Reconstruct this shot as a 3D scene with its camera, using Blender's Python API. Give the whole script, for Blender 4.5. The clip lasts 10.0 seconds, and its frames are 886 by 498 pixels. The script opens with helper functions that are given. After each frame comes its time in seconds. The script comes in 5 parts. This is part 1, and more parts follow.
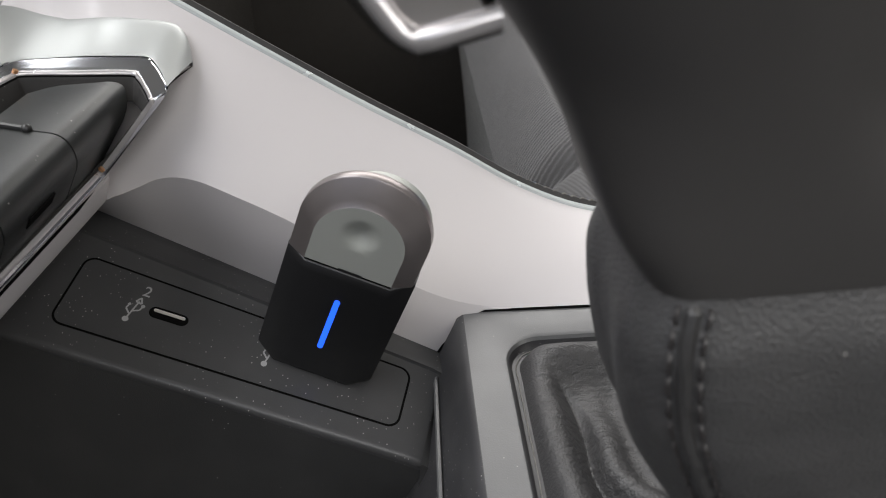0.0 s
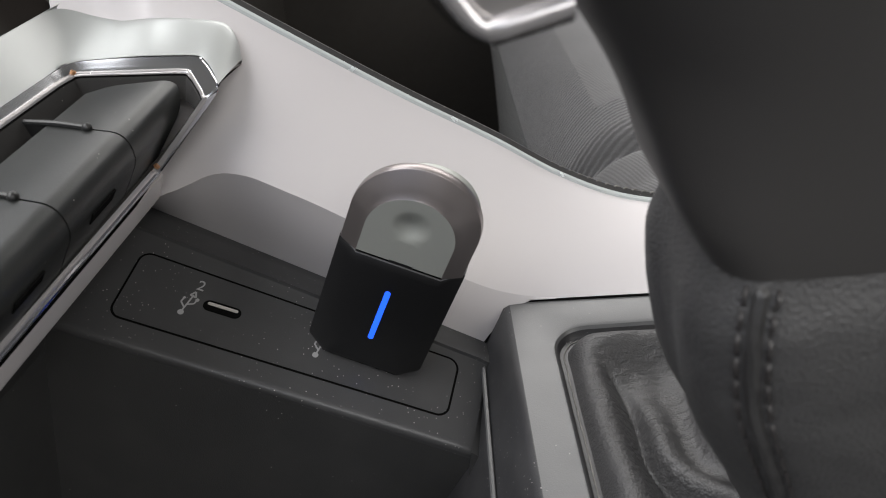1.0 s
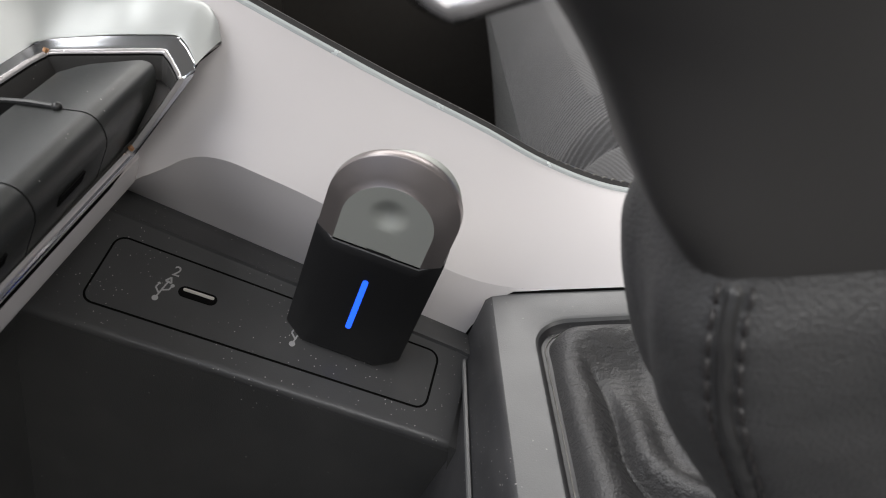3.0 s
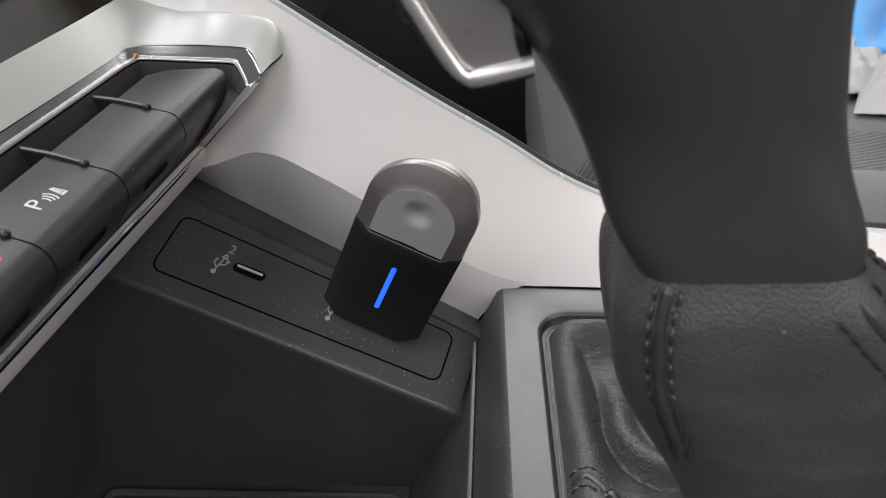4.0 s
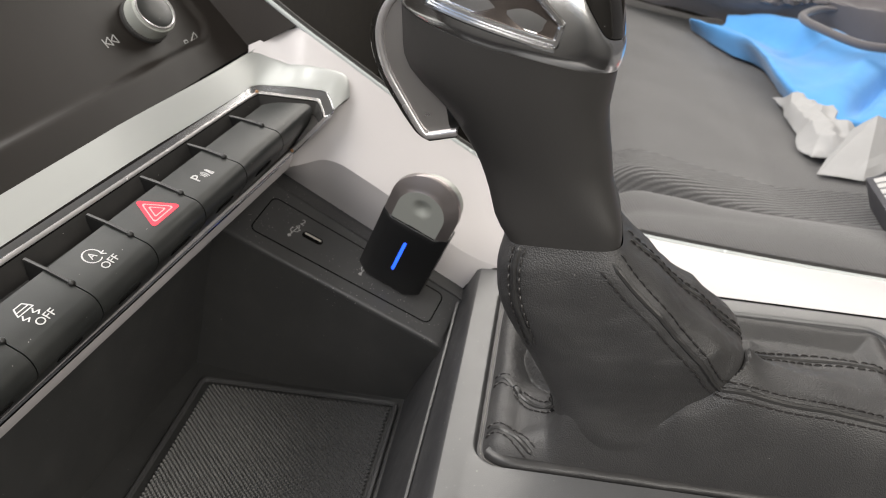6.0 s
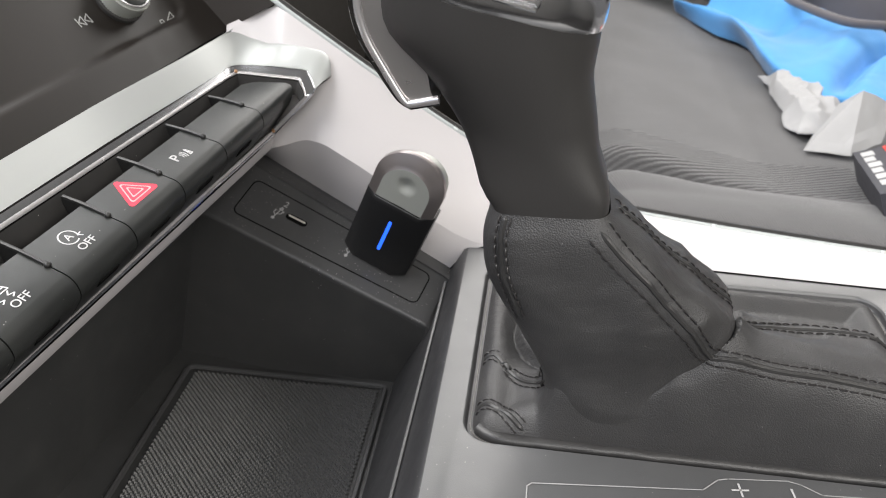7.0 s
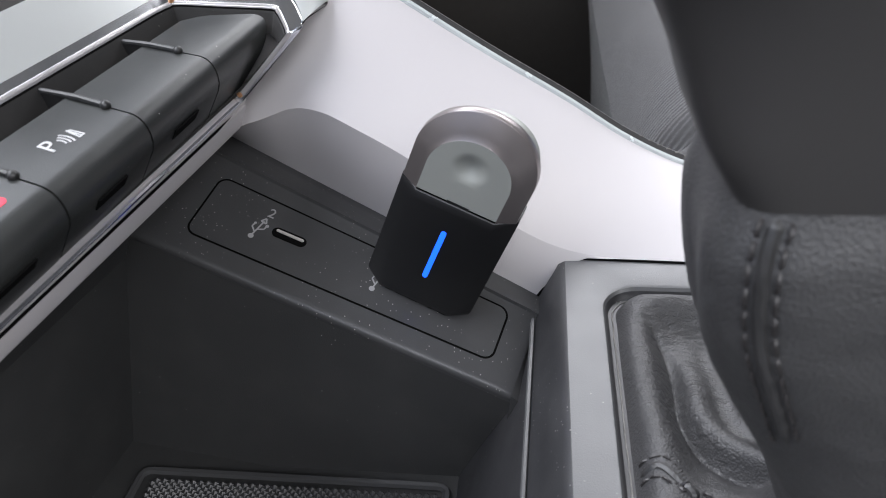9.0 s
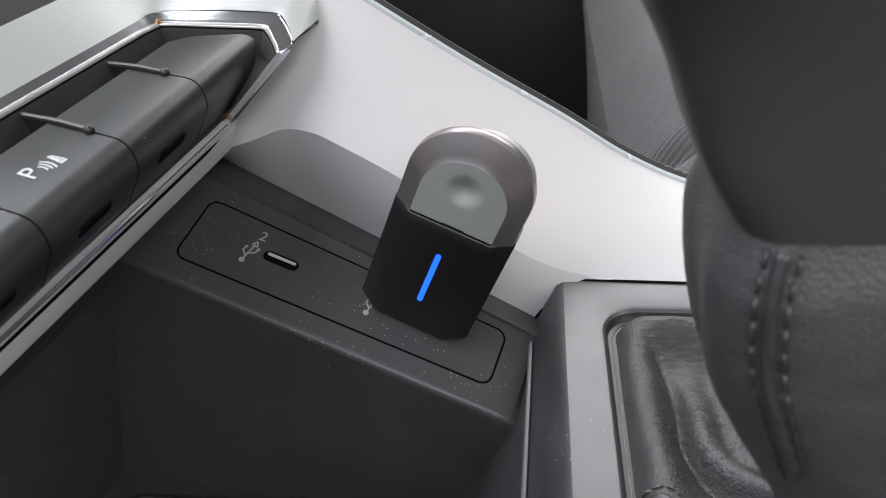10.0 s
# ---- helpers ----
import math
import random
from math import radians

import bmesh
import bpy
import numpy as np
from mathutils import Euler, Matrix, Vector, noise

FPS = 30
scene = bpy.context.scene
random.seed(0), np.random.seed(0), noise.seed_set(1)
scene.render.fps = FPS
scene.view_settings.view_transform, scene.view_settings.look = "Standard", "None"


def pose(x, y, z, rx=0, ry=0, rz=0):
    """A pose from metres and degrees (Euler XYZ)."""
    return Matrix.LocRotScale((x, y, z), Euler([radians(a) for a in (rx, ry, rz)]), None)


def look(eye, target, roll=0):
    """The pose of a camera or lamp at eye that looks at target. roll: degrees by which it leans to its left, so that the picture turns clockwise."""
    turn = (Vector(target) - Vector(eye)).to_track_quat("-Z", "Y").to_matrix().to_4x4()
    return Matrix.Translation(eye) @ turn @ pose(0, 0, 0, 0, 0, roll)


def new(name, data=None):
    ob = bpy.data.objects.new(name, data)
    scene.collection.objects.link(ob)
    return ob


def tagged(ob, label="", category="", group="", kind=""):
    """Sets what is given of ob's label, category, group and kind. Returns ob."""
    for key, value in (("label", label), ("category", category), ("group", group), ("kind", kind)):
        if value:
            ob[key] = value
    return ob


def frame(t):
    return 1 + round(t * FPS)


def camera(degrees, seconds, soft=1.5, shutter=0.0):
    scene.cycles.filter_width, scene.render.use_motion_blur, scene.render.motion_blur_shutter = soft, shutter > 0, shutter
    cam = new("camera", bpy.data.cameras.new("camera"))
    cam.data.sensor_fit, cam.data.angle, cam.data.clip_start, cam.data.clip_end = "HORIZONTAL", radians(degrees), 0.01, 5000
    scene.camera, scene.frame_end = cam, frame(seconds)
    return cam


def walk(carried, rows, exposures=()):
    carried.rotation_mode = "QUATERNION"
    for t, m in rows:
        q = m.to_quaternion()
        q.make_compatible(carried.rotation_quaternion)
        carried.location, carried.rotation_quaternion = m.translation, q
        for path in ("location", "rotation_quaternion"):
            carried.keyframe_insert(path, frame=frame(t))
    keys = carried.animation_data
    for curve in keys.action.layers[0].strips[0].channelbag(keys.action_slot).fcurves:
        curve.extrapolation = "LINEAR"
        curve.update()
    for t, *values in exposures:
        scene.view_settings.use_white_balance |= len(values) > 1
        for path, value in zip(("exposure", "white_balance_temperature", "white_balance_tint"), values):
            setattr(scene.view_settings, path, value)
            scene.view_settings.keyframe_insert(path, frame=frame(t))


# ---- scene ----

# ---------------------------------------------------------------- camera
cam = camera(58.1, 10.0, soft=1.0)
cam.data.dof.use_dof = True
cam.data.dof.focus_distance = 0.235
cam.data.dof.aperture_fstop = 30.0
PATH = [
    (0, (0.0109, 0.0117, 0.1512), (0.0695, 1.7280, -0.8740), -2.35),
    (0.5, (0.0079, 0.0097, 0.1525), (0.0226, 1.7260, -0.8743), -3.71),
    (1, (0.0061, 0.0094, 0.1516), (-0.0108, 1.7230, -0.8797), -4.40),
    (1.5, (0.0071, 0.0062, 0.1554), (-0.0351, 1.7184, -0.8775), -4.59),
    (2, (0.0076, 0.0165, 0.1476), (-0.0079, 1.7168, -0.9053), -3.98),
    (3.5, (0.0113, 0.0116, 0.1502), (-0.0169, 1.7089, -0.9072), -2.56),
    (4, (0.0123, -0.0143, 0.1673), (-0.0617, 1.6735, -0.9030), -0.85),
    (4.3, (0.0202, -0.0764, 0.1985), (-0.1022, 1.6149, -0.8621), 0.30),
    (4.5, (0.0296, -0.1077, 0.2049), (-0.1163, 1.5981, -0.8288), 1.39),
    (4.7, (0.0436, -0.1290, 0.2273), (-0.1407, 1.5920, -0.7745), 1.70),
    (5, (0.0397, -0.1272, 0.2456), (-0.1832, 1.5869, -0.7604), 1.71),
    (5.5, (0.0459, -0.1225, 0.2279), (-0.1901, 1.5813, -0.7927), 2.43),
    (5.7, (0.0459, -0.1234, 0.2239), (-0.1855, 1.5783, -0.8010), 2.52),
    (7, (0.0475, -0.1221, 0.2121), (-0.1476, 1.5732, -0.8311), 1.75),
    (7.5, (0.0415, -0.0963, 0.2088), (-0.1712, 1.5799, -0.8615), 0.53),
    (7.7, (0.0337, -0.0604, 0.1916), (-0.2136, 1.6098, -0.8806), -0.69),
    (8, (0.0282, -0.0356, 0.1697), (-0.2401, 1.6289, -0.9062), -1.66),
    (8.2, (0.0247, -0.0295, 0.1653), (-0.2538, 1.6339, -0.9098), -2.30),
    (8.5, (0.0179, -0.0117, 0.1489), (-0.2387, 1.6485, -0.9361), -2.53),
    (9, (0.0133, -0.0006, 0.1472), (-0.2140, 1.6753, -0.9205), -2.83),
    (9.5, (0.0135, 0.0055, 0.1434), (-0.1980, 1.6889, -0.9156), -3.28),
    (10, (0.0137, 0.0050, 0.1466), (-0.2111, 1.6989, -0.8924), -3.29),
]
EXPOSURES = [
    (0, 0.46, 6800, 10), (3.9, 0.48, 6800, 10), (4.3, 0.54, 7200, 10), (5.0, 0.58, 7400, 10),
    (5.7, 0.66, 7300, 10), (7.0, 0.88, 6900, 10), (7.5, 0.86, 6800, 10), (8.0, 0.92, 6700, 10), (8.6, 0.93, 6400, 12), (9.2, 0.86, 6300, 12), (10, 0.77, 6500, 10),
]
walk(cam, [(t, look(eye, target, roll)) for t, eye, target, roll in PATH], EXPOSURES)

# ---------------------------------------------------------------- light
world = bpy.data.worlds.new("overcast_sky")
scene.world = world
world.use_nodes = True
wn = world.node_tree.nodes
sky = wn.new("ShaderNodeTexSky")
sky.sky_type, sky.sun_disc = "NISHITA", False
sky.sun_elevation, sky.sun_rotation = radians(50), radians(250)
wn["Background"].inputs["Strength"].default_value = 0.12
world.node_tree.links.new(sky.outputs["Color"], wn["Background"].inputs["Color"])


def window_light(name, place, target, size_x, size_y, power, colour):
    lamp = bpy.data.lights.new(name, "AREA")
    lamp.shape, lamp.size, lamp.size_y, lamp.energy, lamp.color = "RECTANGLE", size_x, size_y, power, colour
    ob = new(name, lamp)
    ob.matrix_world = look(place, target)
    return ob


window_light("windscreen_light", (-0.48, 0.15, 0.92), (0.05, 0.15, 0.0), 1.4, 0.70, 14.0, (0.96, 0.98, 1.0))
window_light("passenger_window_light", (0.15, 0.93, 0.62), (0.1, 0.2, 0.0), 1.0, 0.40, 5.0, (1.0, 0.985, 0.97))
window_light("driver_window_light", (0.62, -0.68, 0.66), (0.05, 0.2, 0.0), 1.9, 0.46, 11.0, (1.0, 0.99, 0.97))


# ---------------------------------------------------------------- helpers
def part(name, bm, material, parent=None, label="", smooth=True, kind=""):
    bmesh.ops.remove_doubles(bm, verts=bm.verts, dist=2e-7)
    me = bpy.data.meshes.new(name)
    bmesh.ops.recalc_face_normals(bm, faces=bm.faces)
    bm.to_mesh(me)
    bm.free()
    if smooth:
        me.polygons.foreach_set("use_smooth", [True] * len(me.polygons))
        me.set_sharp_from_angle(angle=radians(38))
    me.materials.append(material)
    ob = new(name, me)
    if parent is not None:
        ob.parent = parent
    if label:
        tagged(ob, label)
    if kind:
        tagged(ob, kind=kind)
    return ob


def thing(name, label, category, place=(0, 0, 0), group="", kind=""):
    ob = new(name)
    ob.empty_display_size = 0.01
    ob.location = place
    if place != (0, 0, 0):
        bpy.context.view_layer.update()
    return tagged(ob, label, category, group, kind)


def under(ob, parent):
    """Parents ob, keeping its world place."""
    ob.parent = parent
    ob.matrix_parent_inverse = Matrix.Translation(parent.location).inverted()
    return ob


def grid_mesh(fn, nu, nv, closed_u=False, closed_v=False):
    bm = bmesh.new()
    cu, cv = (nu if closed_u else nu + 1), (nv if closed_v else nv + 1)
    vs = [[bm.verts.new(fn(i / nu, j / nv)) for j in range(cv)] for i in range(cu)]
    for i in range(nu):
        for j in range(nv):
            bm.faces.new((vs[i][j], vs[(i + 1) % cu][j], vs[(i + 1) % cu][(j + 1) % cv], vs[i][(j + 1) % cv]))
    return bm


def loft(rings, caps=True):
    """Skin over closed rings of equal count."""
    bm = bmesh.new()
    vs = [[bm.verts.new(p) for p in r] for r in rings]
    n = len(rings[0])
    for a, b in zip(vs, vs[1:]):
        for k in range(n):
            bm.faces.new((a[k], a[(k + 1) % n], b[(k + 1) % n], b[k]))
    if caps:
        bm.faces.new(vs[0][::-1])
        bm.faces.new(vs[-1])
    return bm


def extrude_poly(points, vec):
    """A solid prism: a closed flat outline moved along vec."""
    vec = Vector(vec)
    return loft([[Vector(p) for p in points], [Vector(p) + vec for p in points]])


def bevelled(bm, width, segments=2, angle=30):
    edges = [e for e in bm.edges if len(e.link_faces) == 2 and e.calc_face_angle(0) > radians(angle)]
    bmesh.ops.bevel(bm, geom=edges, offset=width, segments=segments, profile=0.6, affect="EDGES", clamp_overlap=True)
    return bm


def tube(points, radius, sides=8, closed=False, flat=1.0):
    pts = [Vector(p) for p in points]
    n = len(pts)
    rings = []
    for i, p in enumerate(pts):
        d = (pts[(i + 1) % n] - pts[i - 1]) if closed else (pts[min(i + 1, n - 1)] - pts[max(i - 1, 0)])
        d.normalize()
        a = d.cross(Vector((0.13, -0.21, 0.97))).normalized()
        b = d.cross(a).normalized()
        r = radius(i / (n - 1)) if callable(radius) else radius
        rings.append([p + a * (math.cos(t) * r) + b * (math.sin(t) * r * flat) for t in [2 * math.pi * k / sides for k in range(sides)]])
    if closed:
        rings.append(rings[0])
        bm = loft(rings, False)
        bmesh.ops.remove_doubles(bm, verts=bm.verts, dist=1e-7)
        return bm
    return loft(rings)


def smooth_curve(points, per=6):
    """Catmull-Rom through points."""
    p = [Vector(q) for q in points]
    p = [p[0] * 2 - p[1], *p, p[-1] * 2 - p[-2]]
    out = []
    for i in range(1, len(p) - 2):
        for k in range(per):
            t = k / per
            out.append(0.5 * (2 * p[i] + (p[i + 1] - p[i - 1]) * t + (2 * p[i - 1] - 5 * p[i] + 4 * p[i + 1] - p[i + 2]) * t * t + (3 * p[i] - p[i - 1] - 3 * p[i + 1] + p[i + 2]) * t ** 3))
    out.append(p[-2])
    return out


def ease(a, b, x):
    t = max(0.0, min(1.0, (x - a) / (b - a)))
    return t * t * (3 - 2 * t)


def table(x, rows):
    """Smoothly interpolated value at x from (x, value...) rows."""
    xs = [r[0] for r in rows]
    out = []
    for k in range(1, len(rows[0])):
        ys = [r[k] for r in rows]
        if x <= xs[0]:
            i, t = 0, 0.0
        elif x >= xs[-1]:
            i, t = len(xs) - 2, 1.0
        else:
            i = max(j for j in range(len(xs) - 1) if xs[j] <= x)
            t = (x - xs[i]) / (xs[i + 1] - xs[i])
        h = xs[i + 1] - xs[i]

        def slope(j):
            a, b = max(j - 1, 0), min(j + 1, len(xs) - 1)
            return (ys[b] - ys[a]) / (xs[b] - xs[a])
        m0, m1 = slope(i) * h, slope(i + 1) * h
        out.append((2 * t ** 3 - 3 * t * t + 1) * ys[i] + (t ** 3 - 2 * t * t + t) * m0 + (3 * t * t - 2 * t ** 3) * ys[i + 1] + (t ** 3 - t * t) * m1)
    return out[0] if len(out) == 1 else out


def rounded_rect(x0, y0, x1, y1, r, seg=6):
    pts = []
    for cx, cy, a0 in ((x1 - r, y1 - r, 0), (x0 + r, y1 - r, 90), (x0 + r, y0 + r, 180), (x1 - r, y0 + r, 270)):
        for k in range(seg + 1):
            a = radians(a0 + 90 * k / seg)
            pts.append((cx + r * math.cos(a), cy + r * math.sin(a)))
    return pts


def text_mesh(body, size, matrix, material, parent, name="lettering", depth=0.00008):
    cu = bpy.data.curves.new(name, "FONT")
    cu.body, cu.size, cu.extrude, cu.align_x, cu.align_y = body, size, depth, "CENTER", "CENTER"
    cu.resolution_u = 4
    tmp = new(name, cu)
    bpy.context.view_layer.update()
    me = bpy.data.meshes.new_from_object(tmp.evaluated_get(bpy.context.evaluated_depsgraph_get()))
    bpy.data.objects.remove(tmp)
    bpy.data.curves.remove(cu)
    me.transform(matrix)
    me.materials.clear()
    me.materials.append(material)
    ob = new(name, me)
    if parent is not None:
        ob.parent = parent
    return ob


def axes(origin, ex, ey, ez):
    return Matrix(((ex[0], ey[0], ez[0], origin[0]), (ex[1], ey[1], ez[1], origin[1]), (ex[2], ey[2], ez[2], origin[2]), (0, 0, 0, 1)))


# ---------------------------------------------------------------- materials
def material(name, colour, rough=0.5, metal=0.0, grain=0.0, grain_scale=4000.0, mottle=0.12, mottle_scale=25.0, dust=0.0, coat=0.0, sheen=0.0, specular=0.5, rough_var=0.08, leather=0.0):
    m = bpy.data.materials.new(name)
    m.use_nodes = True
    nt = m.node_tree
    p = nt.nodes["Principled BSDF"]
    L = nt.links.new
    co = nt.nodes.new("ShaderNodeTexCoord")

    def noise_tex(scale, detail=3.0):
        n = nt.nodes.new("ShaderNodeTexNoise")
        n.inputs["Scale"].default_value, n.inputs["Detail"].default_value = scale, detail
        L(co.outputs["Object"], n.inputs["Vector"])
        return n
    big = noise_tex(mottle_scale)
    mix = nt.nodes.new("ShaderNodeMix")
    mix.data_type = "RGBA"
    mix.inputs["A"].default_value = (*[c * (1 - mottle) for c in colour], 1)
    mix.inputs["B"].default_value = (*[min(1, c * (1 + mottle)) for c in colour], 1)
    L(big.outputs["Fac"], mix.inputs["Factor"])
    col = mix.outputs["Result"]
    if dust > 0:
        sp = nt.nodes.new("ShaderNodeTexVoronoi")
        sp.inputs["Scale"].default_value = 760.0
        L(co.outputs["Object"], sp.inputs["Vector"])
        near = nt.nodes.new("ShaderNodeMapRange")
        near.inputs["From Min"].default_value, near.inputs["From Max"].default_value = 0.15, 0.07
        L(sp.outputs["Distance"], near.inputs["Value"])
        pick = nt.nodes.new("ShaderNodeSeparateColor")
        L(sp.outputs["Color"], pick.inputs["Color"])
        few = nt.nodes.new("ShaderNodeMath")
        few.operation, few.inputs[1].default_value = "GREATER_THAN", 1.0 - dust
        L(pick.outputs["Red"], few.inputs[0])
        both = nt.nodes.new("ShaderNodeMath")
        both.operation = "MULTIPLY"
        L(near.outputs["Result"], both.inputs[0])
        L(few.outputs["Value"], both.inputs[1])
        half = nt.nodes.new("ShaderNodeMath")
        half.operation, half.inputs[1].default_value = "MULTIPLY", 0.75
        L(both.outputs["Value"], half.inputs[0])
        film = noise_tex(60.0, 6.0)
        gather = nt.nodes.new("ShaderNodeMapRange")
        gather.inputs["From Min"].default_value, gather.inputs["From Max"].default_value = 0.42, 0.62
        patch = noise_tex(38.0, 2.0)
        L(patch.outputs["Fac"], gather.inputs["Value"])
        gm = nt.nodes.new("ShaderNodeMath")
        gm.operation = "MULTIPLY"
        L(half.outputs["Value"], gm.inputs[0])
        L(gather.outputs["Result"], gm.inputs[1])
        half = gm
        filmr = nt.nodes.new("ShaderNodeMapRange")
        filmr.inputs["From Min"].default_value, filmr.inputs["From Max"].default_value = 0.45, 0.8
        filmr.inputs["To Max"].default_value = 0.02
        L(film.outputs["Fac"], filmr.inputs["Value"])
        add = nt.nodes.new("ShaderNodeMath")
        add.operation = "ADD"
        L(half.outputs["Value"], add.inputs[0])
        L(filmr.outputs["Result"], add.inputs[1])
        dm = nt.nodes.new("ShaderNodeMix")
        dm.data_type = "RGBA"
        dm.inputs["B"].default_value = (0.55, 0.53, 0.5, 1)
        L(col, dm.inputs["A"])
        L(add.outputs["Value"], dm.inputs["Factor"])
        col = dm.outputs["Result"]
    L(col, p.inputs["Base Color"])
    p.inputs["Metallic"].default_value = metal
    p.inputs["Specular IOR Level"].default_value = specular
    p.inputs["Coat Weight"].default_value = coat
    p.inputs["Sheen Weight"].default_value = sheen
    rv = nt.nodes.new("ShaderNodeMapRange")
    rv.inputs["To Min"].default_value, rv.inputs["To Max"].default_value = max(0.02, rough - rough_var), min(1, rough + rough_var)
    mid = noise_tex(mottle_scale * 5, 5.0)
    L(mid.outputs["Fac"], rv.inputs["Value"])
    L(rv.outputs["Result"], p.inputs["Roughness"])
    if grain > 0 or leather > 0:
        bump = nt.nodes.new("ShaderNodeBump")
        bump.inputs["Distance"].default_value = 0.0002
        bump.inputs["Strength"].default_value = grain if leather <= 0 else leather
        g = noise_tex(grain_scale, 2.0)
        out = g.outputs["Fac"]
        if leather > 0:
            vo = nt.nodes.new("ShaderNodeTexVoronoi")
            vo.feature = "SMOOTH_F1"
            vo.inputs["Scale"].default_value = grain_scale
            warp = noise_tex(180.0, 3.0)
            va = nt.nodes.new("ShaderNodeVectorMath")
            va.operation = "MULTIPLY_ADD"
            va.inputs[1].default_value = (0.004, 0.004, 0.004)
            L(warp.outputs["Color"], va.inputs[0])
            L(co.outputs["Object"], va.inputs[2])
            L(va.outputs["Vector"], vo.inputs["Vector"])
            cre = nt.nodes.new("ShaderNodeTexNoise")
            cre.inputs["Scale"].default_value, cre.inputs["Detail"].default_value = 260.0, 4.0
            L(co.outputs["Object"], cre.inputs["Vector"])
            ad = nt.nodes.new("ShaderNodeMath")
            ad.operation, ad.inputs[1].default_value = "MULTIPLY_ADD", 0.5
            L(cre.outputs["Fac"], ad.inputs[0])
            L(vo.outputs["Distance"], ad.inputs[2])
            out = ad.outputs["Value"]
        L(out, bump.inputs["Height"])
        L(bump.outputs["Normal"], p.inputs["Normal"])
    return m


def fabric(name, colour, pitch, direction=(1, 0, 0), depth=0.8, second=0.0):
    """Ribbed cloth: fine bands across a direction, with weave noise."""
    m = material(name, colour, 0.85, mottle=0.2, mottle_scale=18, sheen=0.25)
    nt = m.node_tree
    L = nt.links.new
    p = nt.nodes["Principled BSDF"]
    co = nt.nodes.new("ShaderNodeTexCoord")
    ma = nt.nodes.new("ShaderNodeMapping")
    d = Vector(direction).normalized()
    ma.inputs["Rotation"].default_value = (0, 0, -math.atan2(d.y, d.x))
    L(co.outputs["Object"], ma.inputs["Vector"])
    w = nt.nodes.new("ShaderNodeTexWave")
    w.inputs["Scale"].default_value = 0.314 / pitch
    w.inputs["Distortion"].default_value, w.inputs["Detail"].default_value, w.inputs["Detail Scale"].default_value = 1.2, 1.0, 3.0
    L(ma.outputs["Vector"], w.inputs["Vector"])
    n = nt.nodes.new("ShaderNodeTexNoise")
    n.inputs["Scale"].default_value = 1500
    L(co.outputs["Object"], n.inputs["Vector"])
    a = nt.nodes.new("ShaderNodeMath")
    a.operation, a.inputs[1].default_value = "MULTIPLY_ADD", 0.5
    L(n.outputs["Fac"], a.inputs[0])
    L(w.outputs["Fac"], a.inputs[2])
    b = nt.nodes.new("ShaderNodeBump")
    b.inputs["Distance"].default_value, b.inputs["Strength"].default_value = 0.0006, depth
    L(a.outputs["Value"], b.inputs["Height"])
    L(b.outputs["Normal"], p.inputs["Normal"])
    return m


def creased_leather(name, colour):
    """Leather with a fine pebble and, in patches, long wrinkles drawn across the folds."""
    m = material(name, colour, 0.51, mottle=0.08, mottle_scale=40, dust=0.015, specular=0.55)
    nt = m.node_tree
    L = nt.links.new
    co = nt.nodes.new("ShaderNodeTexCoord")

    def noise_at(scale, detail, stretch=(1, 1, 1), turn=0.0, twist=0.0):
        ma = nt.nodes.new("ShaderNodeMapping")
        ma.inputs["Scale"].default_value = stretch
        ma.inputs["Rotation"].default_value = (0, 0, turn)
        L(co.outputs["Object"], ma.inputs["Vector"])
        n = nt.nodes.new("ShaderNodeTexNoise")
        n.inputs["Scale"].default_value, n.inputs["Detail"].default_value, n.inputs["Distortion"].default_value = scale, detail, twist
        L(ma.outputs["Vector"], n.inputs["Vector"])
        return n.outputs["Fac"]

    def math_node(kind, a, b, c=None):
        n = nt.nodes.new("ShaderNodeMath")
        n.operation = kind
        for k, v in enumerate((a, b) if c is None else (a, b, c)):
            if isinstance(v, (int, float)):
                n.inputs[k].default_value = v
            else:
                L(v, n.inputs[k])
        return n.outputs["Value"]
    ridges = noise_at(620.0, 1.0, (0.38, 1.0, 0.8), radians(-16), 0.3)
    # the gathered place round the fold
    ma = nt.nodes.new("ShaderNodeMapping")
    ma.inputs["Location"].default_value = (-0.0515, -0.154 * 0.42, 0)
    ma.inputs["Scale"].default_value = (1.0, 0.42, 0.0)
    L(co.outputs["Object"], ma.inputs["Vector"])
    far = nt.nodes.new("ShaderNodeVectorMath")
    far.operation = "LENGTH"
    L(ma.outputs["Vector"], far.inputs[0])
    where = nt.nodes.new("ShaderNodeMapRange")
    where.interpolation_type = "SMOOTHSTEP"
    where.inputs["From Min"].default_value, where.inputs["From Max"].default_value = 0.019, 0.010
    where.inputs["To Min"].default_value = 0.06
    L(far.outputs["Value"], where.inputs["Value"])
    wrinkle = math_node("MULTIPLY", math_node("MULTIPLY", ridges, 1.5), where.outputs["Result"])
    vo = nt.nodes.new("ShaderNodeTexVoronoi")
    vo.inputs["Scale"].default_value = 1900.0
    L(co.outputs["Object"], vo.inputs["Vector"])
    height = math_node("MULTIPLY_ADD", vo.outputs["Distance"], -0.35, wrinkle)
    bump = nt.nodes.new("ShaderNodeBump")
    bump.inputs["Distance"].default_value, bump.inputs["Strength"].default_value = 0.00038, 1.0
    L(height, bump.inputs["Height"])
    L(bump.outputs["Normal"], nt.nodes["Principled BSDF"].inputs["Normal"])
    return m


